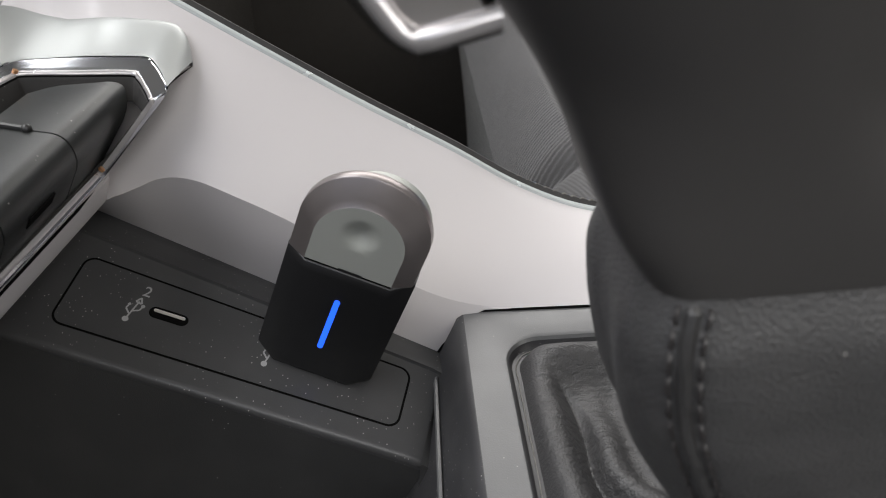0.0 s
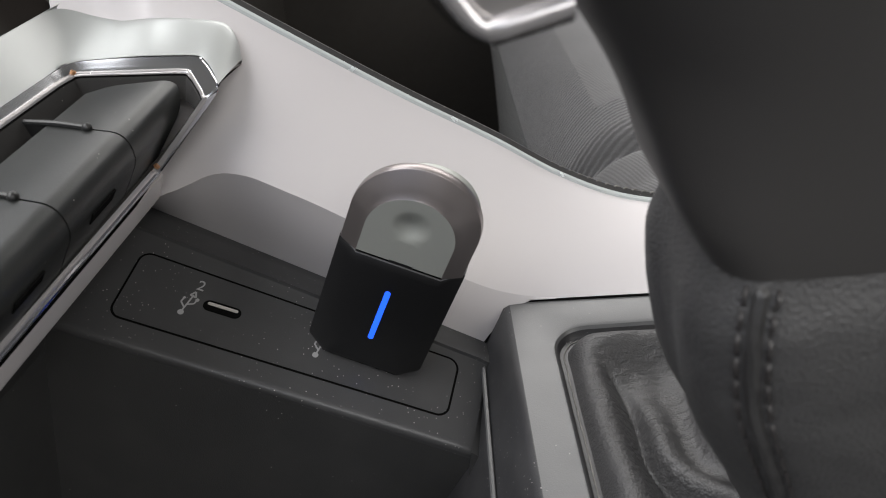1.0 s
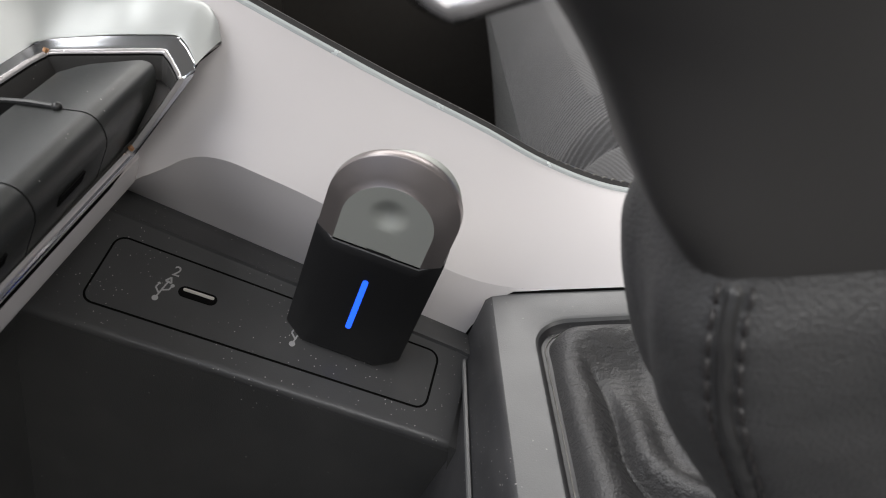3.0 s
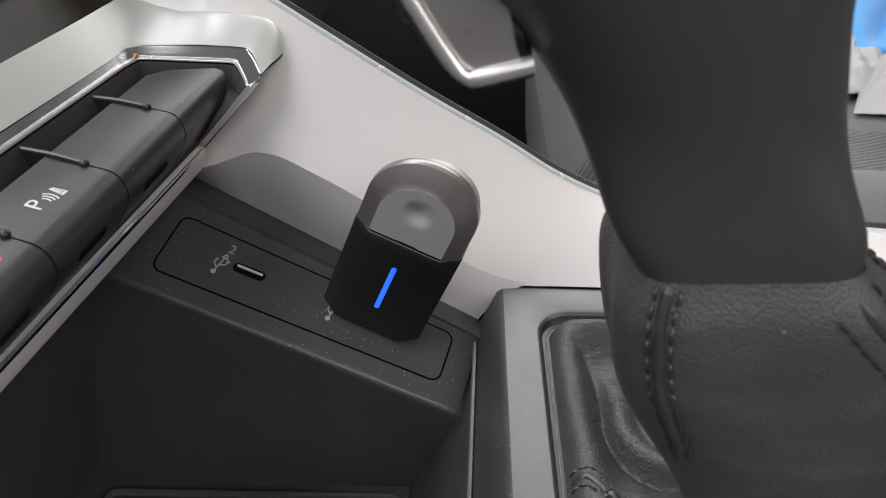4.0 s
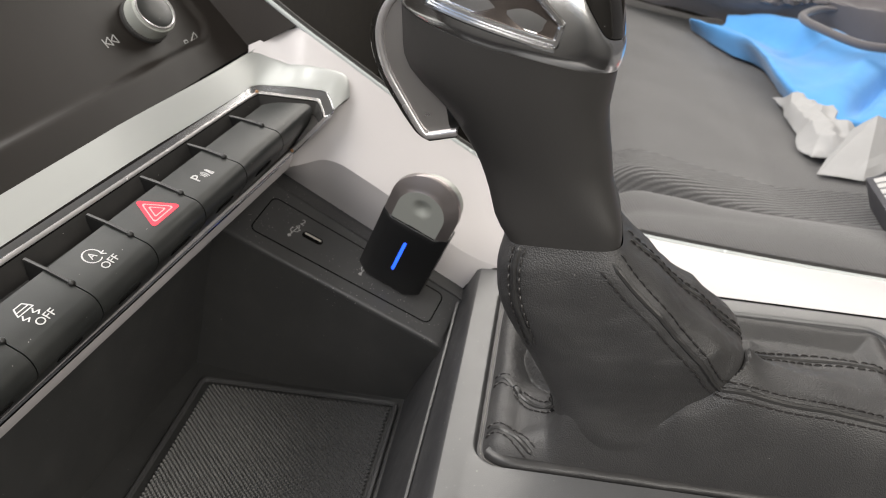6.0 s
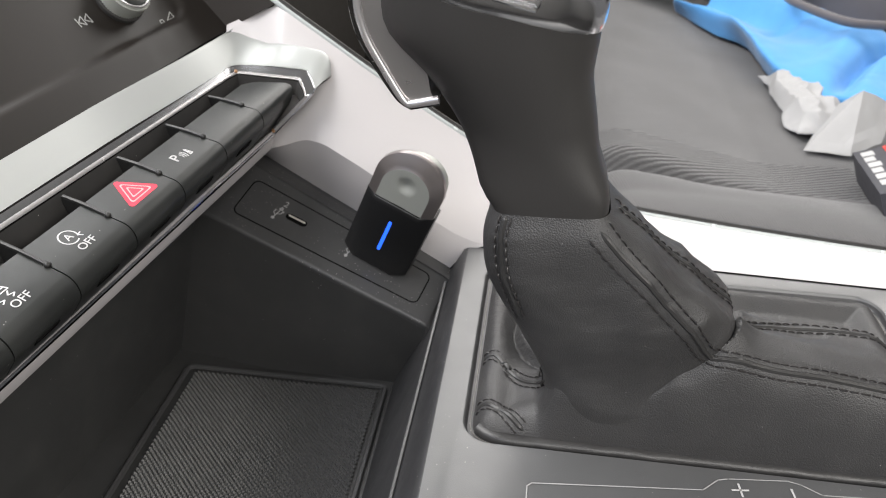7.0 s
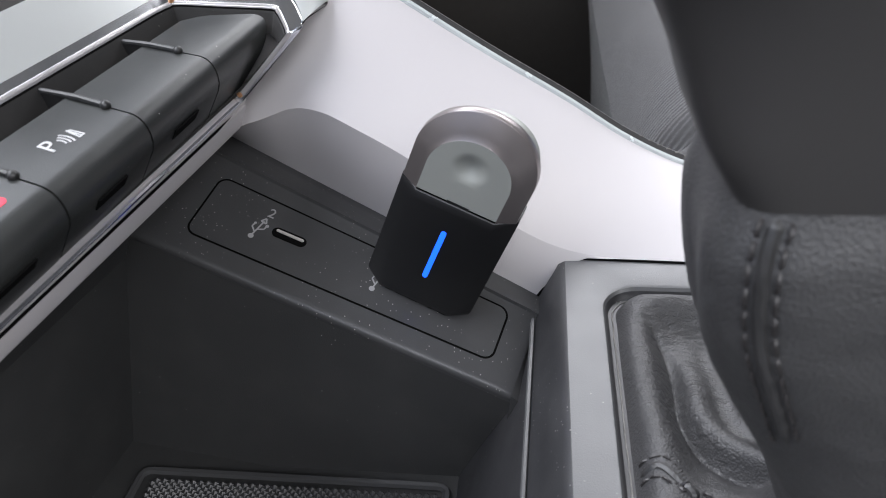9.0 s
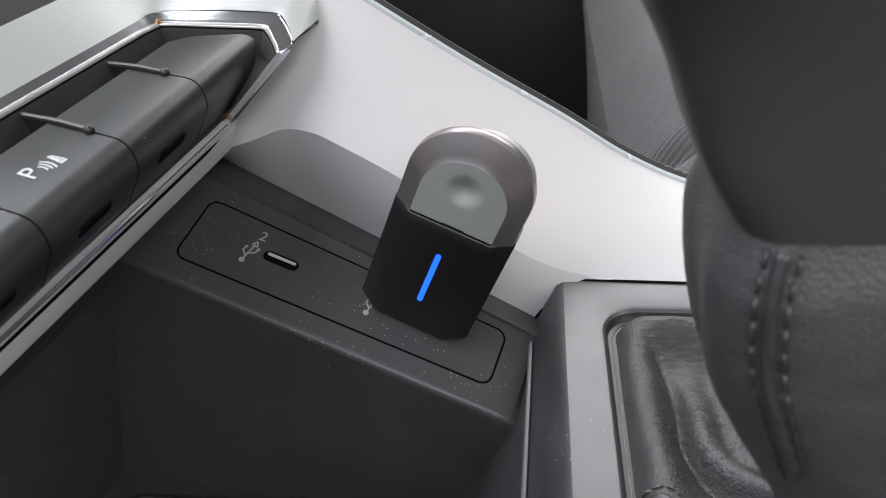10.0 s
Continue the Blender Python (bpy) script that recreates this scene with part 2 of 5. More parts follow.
TRAY = material("black_tray_plastic", (0.034, 0.034, 0.034), 0.48, grain=0.25, grain_scale=2600, dust=0.05)
SHELF = material("black_shelf_plastic", (0.043, 0.043, 0.044), 0.36, grain=0.22, grain_scale=2600, dust=0.6)
GREY = material("grey_console_plastic", (0.088, 0.089, 0.091), 0.34, grain=0.2, grain_scale=2600, dust=0.12)
SIDE = material("gate_side_plastic", (0.026, 0.026, 0.028), 0.42, grain=0.2, grain_scale=2600, dust=0.5)
GROOVE = material("groove_black", (0.004, 0.004, 0.004), 0.9, specular=0.05)
SILVER = material("satin_silver_paint", (0.51, 0.488, 0.493), 0.55, metal=0.15, grain=0.04, mottle=0.03, rough_var=0.04)
SILVER_EDGE = material("pale_edge_paint", (0.62, 0.66, 0.66), 0.25, metal=0.4, mottle=0.03)
CHROME = material("polished_chrome", (0.80, 0.80, 0.81), 0.19, metal=1.0, mottle=0.03, rough_var=0.04)
CHROME_DARK = material("smoked_chrome", (0.50, 0.51, 0.54), 0.16, metal=1.0, mottle=0.04, rough_var=0.03)
COPPER = material("copper_nib", (0.62, 0.33, 0.17), 0.35, metal=0.8)
SATIN = material("satin_chrome", (0.55, 0.53, 0.53), 0.24, metal=0.7, mottle=0.04)
SATIN_BRIGHT = material("bright_satin_edge", (0.78, 0.79, 0.77), 0.26, metal=0.7, mottle=0.04)
STRIP_SILVER = material("satin_strip_metal", (0.46, 0.474, 0.466), 0.46, metal=0.55, grain=0.04, mottle=0.04, rough_var=0.05)
TRIGGER = material("satin_trigger_metal", (0.44, 0.42, 0.41), 0.30, metal=0.85, mottle=0.05)
SCREEN = material("dark_screen_glass", (0.006, 0.0055, 0.005), 0.55, mottle=0.1, specular=0.15)
RIB = material("black_rib_plastic", (0.012, 0.012, 0.012), 0.4, mottle=0.1)
KEY = material("black_key_plastic", (0.018, 0.0193, 0.0188), 0.33, grain=0.2, grain_scale=3000, dust=0.06)
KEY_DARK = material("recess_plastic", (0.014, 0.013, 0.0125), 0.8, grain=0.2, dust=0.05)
PRINT = material("white_print", (0.45, 0.45, 0.45), 0.55, mottle=0.05)
PRINT_GREY = material("grey_print", (0.30, 0.30, 0.30), 0.55, mottle=0.05)
RED = material("red_print", (0.78, 0.018, 0.05), 0.45, mottle=0.05)
PINK = material("pale_red_print", (0.78, 0.30, 0.30), 0.45, mottle=0.05)
LEATHER = material("black_leather", (0.026, 0.0255, 0.0257), 0.38, mottle=0.06, mottle_scale=40, leather=0.35, grain_scale=1500, dust=0.006)
CREASED = creased_leather("creased_leather", (0.032, 0.0315, 0.0322))
EDGING = material("dusty_thread", (0.15, 0.145, 0.135), 0.8, mottle=0.7, mottle_scale=300)
GRIP = material("smooth_grip_leather", (0.030, 0.0284, 0.0276), 0.5, mottle=0.1, leather=0.10, grain_scale=1500)
THREAD = material("black_thread", (0.022, 0.020, 0.020), 0.36)
GLOSS = material("piano_black", (0.010, 0.009, 0.008), 0.06, mottle=0.1, dust=0.04, coat=0.6, rough_var=0.02)
RUBBER = material("black_dongle_shell", (0.0075, 0.0075, 0.0082), 0.46, grain=0.12, grain_scale=3500)
GUN = material("gunmetal_arch", (0.30, 0.27, 0.265), 0.36, metal=0.85, grain=0.12, grain_scale=5000, mottle=0.04)
BADGE = material("smoked_badge_metal", (0.13, 0.11, 0.10), 0.24, metal=0.8, mottle=0.1)
GUN_LIGHT = material("grey_metal_inset", (0.36, 0.37, 0.345), 0.5, metal=0.35, grain=0.1, grain_scale=5000, mottle=0.04)
STEEL = material("steel_contact", (0.78, 0.75, 0.70), 0.35, metal=0.7)
DASH = material("dark_dash_panel", (0.011, 0.0088, 0.0075), 0.42, mottle=0.15, grain=0.05, specular=0.3)
DASH_SIDE = material("dash_side_plastic", (0.028, 0.024, 0.022), 0.5, grain=0.2)
SEAT = fabric("ribbed_seat_cloth", (0.062, 0.061, 0.063), 0.0036, (0.35, -1, 0), 1.3)
SEAT_PLAIN = fabric("woven_seat_cloth", (0.070, 0.069, 0.071), 0.0016, (1, 0.2, 0), 0.35)
CARPET = material("black_carpet", (0.012, 0.011, 0.011), 0.95, grain=0.8, grain_scale=900)
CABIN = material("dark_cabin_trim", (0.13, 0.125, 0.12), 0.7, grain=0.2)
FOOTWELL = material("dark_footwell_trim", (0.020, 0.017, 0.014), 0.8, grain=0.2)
HEADLINER = material("pale_headliner", (0.42, 0.42, 0.41), 0.9, grain=0.3, grain_scale=800)
BLUE = material("blue_cloth", (0.06, 0.27, 0.60), 0.8, mottle=0.12, mottle_scale=30, grain=0.3, grain_scale=1800, sheen=0.2)
TISSUE = material("white_tissue", (0.33, 0.33, 0.335), 0.85, mottle=0.06, grain=0.3, grain_scale=900)
CLOTH = material("grey_clothing", (0.085, 0.078, 0.085), 0.88, mottle=0.2, mottle_scale=20, grain=0.4, grain_scale=1200, sheen=0.3)
CARD = material("dark_carton", (0.045, 0.045, 0.055), 0.5, mottle=0.08)
CARD_RED = material("red_carton", (0.62, 0.04, 0.03), 0.5, mottle=0.08)

LED = bpy.data.materials.new("blue_led")
LED.use_nodes = True
_p = LED.node_tree.nodes["Principled BSDF"]
_p.inputs["Base Color"].default_value = (0.01, 0.08, 0.6, 1)
_p.inputs["Emission Color"].default_value = (0.010, 0.085, 1.0, 1)
_p.inputs["Emission Strength"].default_value = 1.3

# ---------------------------------------------------------------- frames of reference
# the USB shelf: origin, along (rearward), across (to the passenger), normal
PO = Vector((-0.017, 0.1802, 0.0100))
PU, PV, PN = Vector((0.9279, -0.1408, -0.3453)), Vector((0.2537, 0.9170, 0.3079)), Vector((0.2733, -0.3733, 0.8866))


def shelf(u, v, n=0.0):
    return PO + (PU * u + PV * v + PN * n) * 0.001


# a middle standpoint, from which hidden depths are laid out
EYE0 = Vector((0.012, 0.008, 0.149))

# the key strip: along (to the passenger), forward, up; all in millimetres
SO = Vector((-0.073, 0.183, 0.086))
SS, SH, SV = Vector((0.2040, 0.9721, 0.1156)), Vector((-0.9790, 0.2026, 0.0241)), Vector((0.0, -0.1181, 0.9930))


def strip(s, h, v):
    twist = -0.062 * s * min(1.0, max(0.0, (h + 7.0) / 34.0))
    return SO + (SS * s + SH * h + SV * (v + twist)) * 0.001


def strip_prism(profile, s0, s1, bevel=0.0, segments=2, steps=8):
    rings = []
    for k in range(steps + 1):
        f = k / steps
        ring = []
        for h, v in profile:
            a, b = (s0(h, v) if callable(s0) else s0), (s1(h, v) if callable(s1) else s1)
            ring.append(strip(a + (b - a) * f, h, v))
        rings.append(ring)
    bm = loft(rings)
    return bevelled(bm, bevel * 0.001, segments) if bevel else bm

# ================================================================ cabin (closes the place)
def slab(name, x0, x1, y0, y1, z0, z1, mat, label):
    bm = extrude_poly([(x0, y0, z0), (x1, y0, z0), (x1, y1, z0), (x0, y1, z0)], (0, 0, z1 - z0))
    return tagged(part(name, bm, mat, smooth=False), label, "car interior", kind="structure")


slab("floor", -0.9, 1.4, -0.75, 1.0, -0.40, -0.36, CARPET, "black carpeted car floor")
slab("ceiling", -0.25, 1.4, -0.75, 1.0, 0.92, 0.95, HEADLINER, "pale grey headliner of the car roof")
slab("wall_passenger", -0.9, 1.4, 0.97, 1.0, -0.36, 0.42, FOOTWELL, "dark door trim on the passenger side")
slab("wall_driver", -0.9, 1.4, -0.75, -0.72, -0.36, 0.42, CABIN, "dark door trim on the driver side")
slab("wall_rear", 1.37, 1.40, -0.72, 0.97, -0.36, 0.92, CABIN, "dark rear end of the cabin")
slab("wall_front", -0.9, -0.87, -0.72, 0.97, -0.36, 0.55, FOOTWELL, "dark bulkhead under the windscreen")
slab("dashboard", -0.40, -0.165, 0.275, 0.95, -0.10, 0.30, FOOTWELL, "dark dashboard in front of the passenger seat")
slab("pillar_1", 0.68, 0.80, 0.97, 1.0, 0.42, 0.92, CABIN, "dark door pillar between side windows")
slab("pillar_2", 0.68, 0.80, -0.75, -0.72, 0.42, 0.92, CABIN, "dark door pillar between side windows")

# ================================================================ centre console
console = thing("centre_console", "dark plastic centre console with silver side trim and gear gate", "car console")

# --- gear gate plate with a rounded opening, its forward edge bevelled
TZ = -0.0475
PX0, PX1, PY0, PY1, PZ = 0.0225, 0.2350, -0.060, 0.2030, 0.0150
HX0, HX1, HY0, HY1 = 0.0330, 0.2040, 0.0765, 0.1890


def gate_plate(recess=False):
    bm = bmesh.new()
    inner = rounded_rect(HX0, HY0, HX1, HY1, 0.010, 8)
    n = len(inner)
    outer = rounded_rect(PX0, PY0, PX1, PY1, 0.0006, 8)
    loops = []
    loops.append([(x, y, PZ) for x, y in outer])
    loops.append([(x, y, PZ) for x, y in rounded_rect(HX0 - 0.0016, HY0 - 0.0016, HX1 + 0.0016, HY1 + 0.0016, 0.0116, 8)])
    loops.append([(x, y, PZ - 0.0003) for x, y in rounded_rect(HX0 - 0.0006, HY0 - 0.0006, HX1 + 0.0006, HY1 + 0.0006, 0.0106, 8)])
    loops.append([(x, y, PZ - 0.0012) for x, y in inner])
    if recess:
        loops = loops[-1:] + [[(x, y, z) for x, y in rounded_rect(HX0 + e, HY0 + e, HX1 - e, HY1 - e, 0.010 - e, 8)] for e, z in ((0.0006, PZ - 0.0026), (0.0010, PZ - 0.0030), (0.0050, PZ - 0.0032))]
    vs = [[bm.verts.new(p) for p in lp] for lp in loops]
    for a, b in zip(vs, vs[1:]):
        for k in range(n):
            bm.faces.new((a[k], a[(k + 1) % n], b[(k + 1) % n], b[k]))
    return bm


part("gate_plate", gate_plate(), GREY, console, "satin grey plate round the gear boot")
part("gate_recess", gate_plate(True), SIDE, console, "dark recessed border round the boot")


def gate_bevel(i, j):
    y = PY0 + (PY1 - PY0) * i
    foot = Vector((0.0118 + 0.0030 * max(0, (y - 0.06) / 0.14), y, -0.0035 + 0.0075 * max(0, (y - 0.06) / 0.14)))
    top = Vector((PX0, y, PZ))
    rows = [Vector((-0.0095, y, TZ - 0.002)), foot + Vector((-0.0018, 0, -0.003)), foot, foot.lerp(top, 0.45) + Vector((-0.0005, 0, 0.0004)), foot.lerp(top, 0.85) + Vector((-0.0008, 0, 0.0009)), top + Vector((-0.0004, 0, -0.0001)), top]
    return rows[round(j * 6)]


part("gate_side", grid_mesh(gate_bevel, 24, 6), SIDE, console, "bevelled forward side of the gear gate")


def seam_foot(y, dx=0.0, dz=0.0):
    k = max(0, (y - 0.06) / 0.14)
    return Vector((0.0118 + 0.0030 * k + dx, y, -0.0035 + 0.0075 * k + dz))


part("seam_strip", tube([seam_foot(y, -0.0012, -0.0004) for y in np.linspace(PY0, 0.197, 30)], 0.0007, 6), GREY, console, "thin pale seam line along the gate")

# --- tray in front of the gate


def tray_floor(i, j):
    return Vector((-0.20 + 0.212 * i, -0.10 + 0.29 * j, TZ))


part("tray_floor", grid_mesh(tray_floor, 8, 8), TRAY, console, "black tray floor")


def tray_far_wall(i, j):
    top = shelf(-110 + 142.5 * i, -13.6, -2.0)
    low = Vector((top.x, max(0.172, top.y - 0.004), TZ))
    return top.lerp(low, j)


part("tray_wall", grid_mesh(tray_far_wall, 20, 6), TRAY, console, "black far wall of the tray")
part("tray_wall", grid_mesh(lambda i, j: Vector((-0.150, -0.1, TZ)).lerp(strip(-290, 28, -60), j).lerp(Vector((-0.118, 0.2, TZ)).lerp(strip(20, 28, -60), j), i), 10, 4), TRAY, console, "black forward wall of the tray")
part("tray_wall", grid_mesh(lambda i, j: strip(-290 + 310 * i, 28 - 10 * j, -60 + 24 * j), 12, 3), TRAY, console, "black upper edge of the tray")

# rubber mat with fine pyramids and a raised rim
MX0, MX1, MY0, MY1 = -0.110, -0.0115, -0.02, 0.1665


def mat_mesh():
    verts, faces = [], []
    pitch = 0.0024
    nx, ny = int((MX1 - MX0 - 0.006) / pitch), int((MY1 - MY0 - 0.006) / pitch * 2)
    for i in range(nx):
        for j in range(ny):
            x, y = MX1 - 0.0025 - (i + 1 + 0.5 * (j % 2)) * pitch, MY1 - 0.0025 - (j + 1) * pitch * 0.5 - pitch * 0.5
            b = len(verts)
            verts += [(x + pitch / 2, y, TZ + 0.0010), (x + pitch, y + pitch / 2, TZ + 0.0010), (x + pitch / 2, y + pitch, TZ + 0.0010), (x, y + pitch / 2, TZ + 0.0010), (x + pitch / 2, y + pitch / 2, TZ + 0.0019)]
            faces += [(b, b + 1, b + 4), (b + 1, b + 2, b + 4), (b + 2, b + 3, b + 4), (b + 3, b, b + 4)]
    me = bpy.data.meshes.new("mat_texture")
    me.from_pydata(verts, [], faces)
    me.materials.append(MAT)
    return me


MAT = material("rubber_mat", (0.05, 0.05, 0.051), 0.36, mottle=0.15)
tray_mat = thing("tray_mat", "black rubber tray mat with a fine pyramid texture", "mat", (-0.06, 0.07, TZ))
ob = new("mat_texture", mat_mesh())
tagged(ob, kind="stuff")
under(ob, tray_mat)
rim = [(x, y, TZ + 0.0012) for x, y in rounded_rect(MX0, MY0, MX1, MY1, 0.003, 4)]
under(part("mat_rim", tube(rim, 0.0013, 6, closed=True), MAT), tray_mat)

# --- USB shelf
SU1, SV0 = 31.9, -13.6


def back_v(u):
    return 22.7 + (u + 73.3) * (14.6 - 22.7) / 100.0


def shelf_sheet(i, j):
    u = -98 + (SU1 + 98) * i
    rows = [(SV0 - 0.2, -7.0), (SV0 - 0.2, -2.0), (SV0 + 0.2, -0.9), (SV0 + 1.2, -0.2), (SV0 + 2.4, 0.0), (back_v(u) - 1.6, 0.0), (back_v(u) - 0.5, 0.3), (back_v(u), 1.2)]
    v, n = rows[round(j * 7)]
    if i > 0.999:
        n -= 1.2
    return shelf(u, v, n)


part("shelf_top", grid_mesh(shelf_sheet, 30, 7), SHELF, console, "black plastic shelf that carries the sockets")


def foot_line(k):
    """Lower edge of the silver facet, k from 0 (forward) to 1 (at the gate)."""
    a, b = shelf(-92, 24.0, 13.3), Vector((0.0150, 0.1985, 0.0042))
    p = a.lerp(b, k)
    q = max(0.0, min(1.0, (0.95 - k) / 0.7))
    return EYE0 + (p - EYE0) * (1 + 0.085 * q * q * (3 - 2 * q))


def shelf_back(i, j):
    k = i
    low = shelf(-92 + (30.5 + 92) * k, back_v(-92 + 122.5 * k), 0.8)
    top = foot_line(k)
    if j > 0.9:
        return top + Vector((0, 0.0012, 0.0004))
    return low.lerp(top, j / 0.75) if j <= 0.75 else top


part("shelf_back", grid_mesh(shelf_back, 24, 4), SHELF, console, "low black wall behind the socket shelf")
def shelf_end(i, j):
    v = SV0 - 0.2 + (15.2 - SV0) * i
    a = shelf(30.6, v, 0.05)
    foot = seam_foot(a.y, -0.0006, 0.0)
    b = Vector((foot.x, a.y, foot.z))
    return (a, a.lerp(b, 0.12) - Vector((0, 0, 0.0012)), a.lerp(b, 0.55) - Vector((0, 0, 0.0062)), b - Vector((0, 0, 0.0030)))[round(j * 3)]


part("shelf_end", grid_mesh(shelf_end, 12, 3), TRAY, console)
part("shelf_end", grid_mesh(lambda i, j: shelf_end(0.0, i) + Vector((-0.004 * j, -0.0015 * j, -0.03 * j)), 3, 3), TRAY, console)

# socket plate: a groove round an inset panel
def plate_outline(inset, r):
    """The socket plate's outline; its far edge follows the wall behind it."""
    pts = rounded_rect(-73.1 + inset, -6.3 + inset, 22.4 - inset, 12.4 - inset, r, 6)
    return [(u, v + (0.043 * (22 - u) if v > 3 else 0.0)) for u, v in pts]


outline = plate_outline(0.0, 3.5)


def groove():
    a = [shelf(u, v, 0.03) for u, v in outline]  # outer
    b = [shelf(u, v, 0.03) for u, v in plate_outline(0.65, 2.9)]
    bm = bmesh.new()
    va, vb = [bm.verts.new(p) for p in a], [bm.verts.new(p) for p in b]
    n = len(va)
    for k in range(n):
        bm.faces.new((va[k], va[(k + 1) % n], vb[(k + 1) % n], vb[k]))
    return bm


part("socket_plate_groove", groove(), GROOVE, console, "thin dark joint round the socket plate")
plate = part("socket_plate", bevelled(extrude_poly([shelf(u, v, -1.0) for u, v in plate_outline(0.65, 2.9)], PN * 0.00112), 0.00008, 1, 60), SHELF, console, "inset black socket plate")


def capsule_outline(u0, u1, v, r, seg=8):
    return [(u1 - r + r * math.cos(a), v + r * math.sin(a)) for a in np.linspace(-math.pi / 2, math.pi / 2, seg)] + [(u0 + r + r * math.cos(a), v + r * math.sin(a)) for a in np.linspace(math.pi / 2, 1.5 * math.pi, seg)]


socket = part("usb_socket", extrude_poly([shelf(u, v, 0.13) for u, v in capsule_outline(-51.0, -40.2, 5.5, 1.75)], PN * 0.00004), GROOVE, console, "dark oval socket opening")


part("contact_tongue", bevelled(extrude_poly([shelf(u, v, 0.16) for u, v in capsule_outline(-49.9, -41.2, 6.05, 0.42, 6)], PN * 0.0003), 0.0001, 1), STEEL, socket, "bright metal contact tongue")


def flat_bars(segments, width, n):
    """Printed strokes on the shelf: list of ((u,v),(u,v))."""
    bm = bmesh.new()
    for (u0, v0), (u1, v1) in segments:
        d = Vector((u1 - u0, v1 - v0)).normalized()
        q = Vector((-d.y, d.x)) * (width / 2)
        vs = [bm.verts.new(shelf(u0 + q.x, v0 + q.y, n)), bm.verts.new(shelf(u0 - q.x, v0 - q.y, n)), bm.verts.new(shelf(u1 - q.x, v1 - q.y, n)), bm.verts.new(shelf(u1 + q.x, v1 + q.y, n))]
        bm.faces.new(vs)
    return bm


def disc(u, v, r, n, seg=14):
    bm = bmesh.new()
    bm.faces.new([bm.verts.new(shelf(u + r * math.cos(a), v + r * math.sin(a), n)) for a in [2 * math.pi * k / seg for k in range(seg)]])
    return bm


def merge(*bms):
    out = bmesh.new()
    for b in bms:
        me = bpy.data.meshes.new("tmp")
        b.to_mesh(me)
        b.free()
        out.from_mesh(me)
        bpy.data.meshes.remove(me)
    return out


def usb_sign(u, v):
    """The forked serial bus sign, foot at (u, v), pointing across the shelf."""
    return merge(
        disc(u, v, 0.85, 0.16),
        flat_bars([((u, v), (u + 1.2, v + 6.2)), ((u + 0.35, v + 1.6), (u - 1.2, v + 3.2)), ((u - 1.2, v + 3.2), (u - 0.9, v + 4.4)), ((u + 0.6, v + 2.8), (u + 2.3, v + 3.6)), ((u + 2.3, v + 3.6), (u + 2.6, v + 4.8))], 0.45, 0.17),
        disc(u - 0.85, v + 4.6, 0.5, 0.18, 4), disc(u + 2.7, v + 5.0, 0.55, 0.18),
        flat_bars([((u + 0.3, v + 5.9), (u + 1.4, v + 7.4)), ((u + 2.1, v + 5.6), (u + 1.35, v + 7.4)), ((u + 0.4, v + 5.9), (u + 2.0, v + 5.6))], 0.5, 0.19))


part("printed_sign", usb_sign(-55.6, 1.0), PRINT_GREY, console, "grey printed serial bus sign", smooth=False)
part("printed_sign", usb_sign(-17.2, 0.5), PRINT_GREY, console, "grey printed serial bus sign", smooth=False)
text_mesh("2", 0.0046, axes(shelf(-53.6, 10.6, 0.17), PU, PV, PN), PRINT_GREY, console)

# --- silver side trim: a facet above the shelf, then a tall panel up to the edge
EDGE = [(-0.135, 0.158), (-0.101, 0.134), (-0.073, 0.1135), (-0.053, 0.100), (-0.033, 0.0865), (-0.004, 0.0675), (0.023, 0.0510), (0.041, 0.0390), (0.059, 0.0300), (0.075, 0.0255), (0.094, 0.0225), (0.157, 0.0160), (0.221, 0.0110), (0.300, 0.006)]


def wall_base(x):
    """Foot of the ruled side wall: level along the gate, then rising in a soft bend."""
    u = (0.0245 - x) / 0.006
    k = 0.006 * (u + math.log1p(math.exp(-u)) if u > 0 else math.log1p(math.exp(u))) / 0.0825
    return Vector((x, 0.2032 + 0.0027 * k - 0.005 * max(0.0, x - 0.0245) / 0.175, 0.0153 + 0.0472 * k))


def wall_top(x):
    if x < -0.0748:
        return Vector((x, 0.2384, 0.1134 + 0.43 * (x + 0.0748)))
    return Vector((x, 0.2385, table(x, EDGE)))


def wall_point(x, k):
    low, top = wall_base(x), Vector((x, 0.2385, table(x, EDGE)))
    k *= (wall_top(x).z - low.z) / (top.z - low.z)
    n = (top - low).cross(Vector((1, 0, 0))).normalized()
    bow = -0.0016 * math.sin(math.pi * max(0.0, min(1.0, k))) * min(1, (top - low).length / 0.03)
    # behind the end of the key strip the wall steps back
    q = max(0.0, min(1.0, (-0.036 - x) / 0.040))
    back = 0.0115 * q * q * (3 - 2 * q) * max(0.0, 1 - k)
    return low.lerp(top, k) + n * bow + Vector((0, back, 0))


def crease_k(x):
    """How far below its foot the wall runs down to the soft crease."""
    drop = table(x, [(-0.100, 0.0), (-0.090, 0.002), (-0.082, 0.0105), (-0.0765, 0.0180), (-0.071, 0.0145), (-0.065, 0.0092), (-0.059, 0.0036), (-0.053, -0.0002), (-0.045, -0.0026), (-0.03, -0.0030), (-0.01, -0.0016), (0.01, 0.0), (0.03, 0.0), (0.4, 0.0)])
    return -drop / max(0.01, wall_top(x).z - wall_base(x).z)


def crease(x):
    return wall_point(x, crease_k(x))


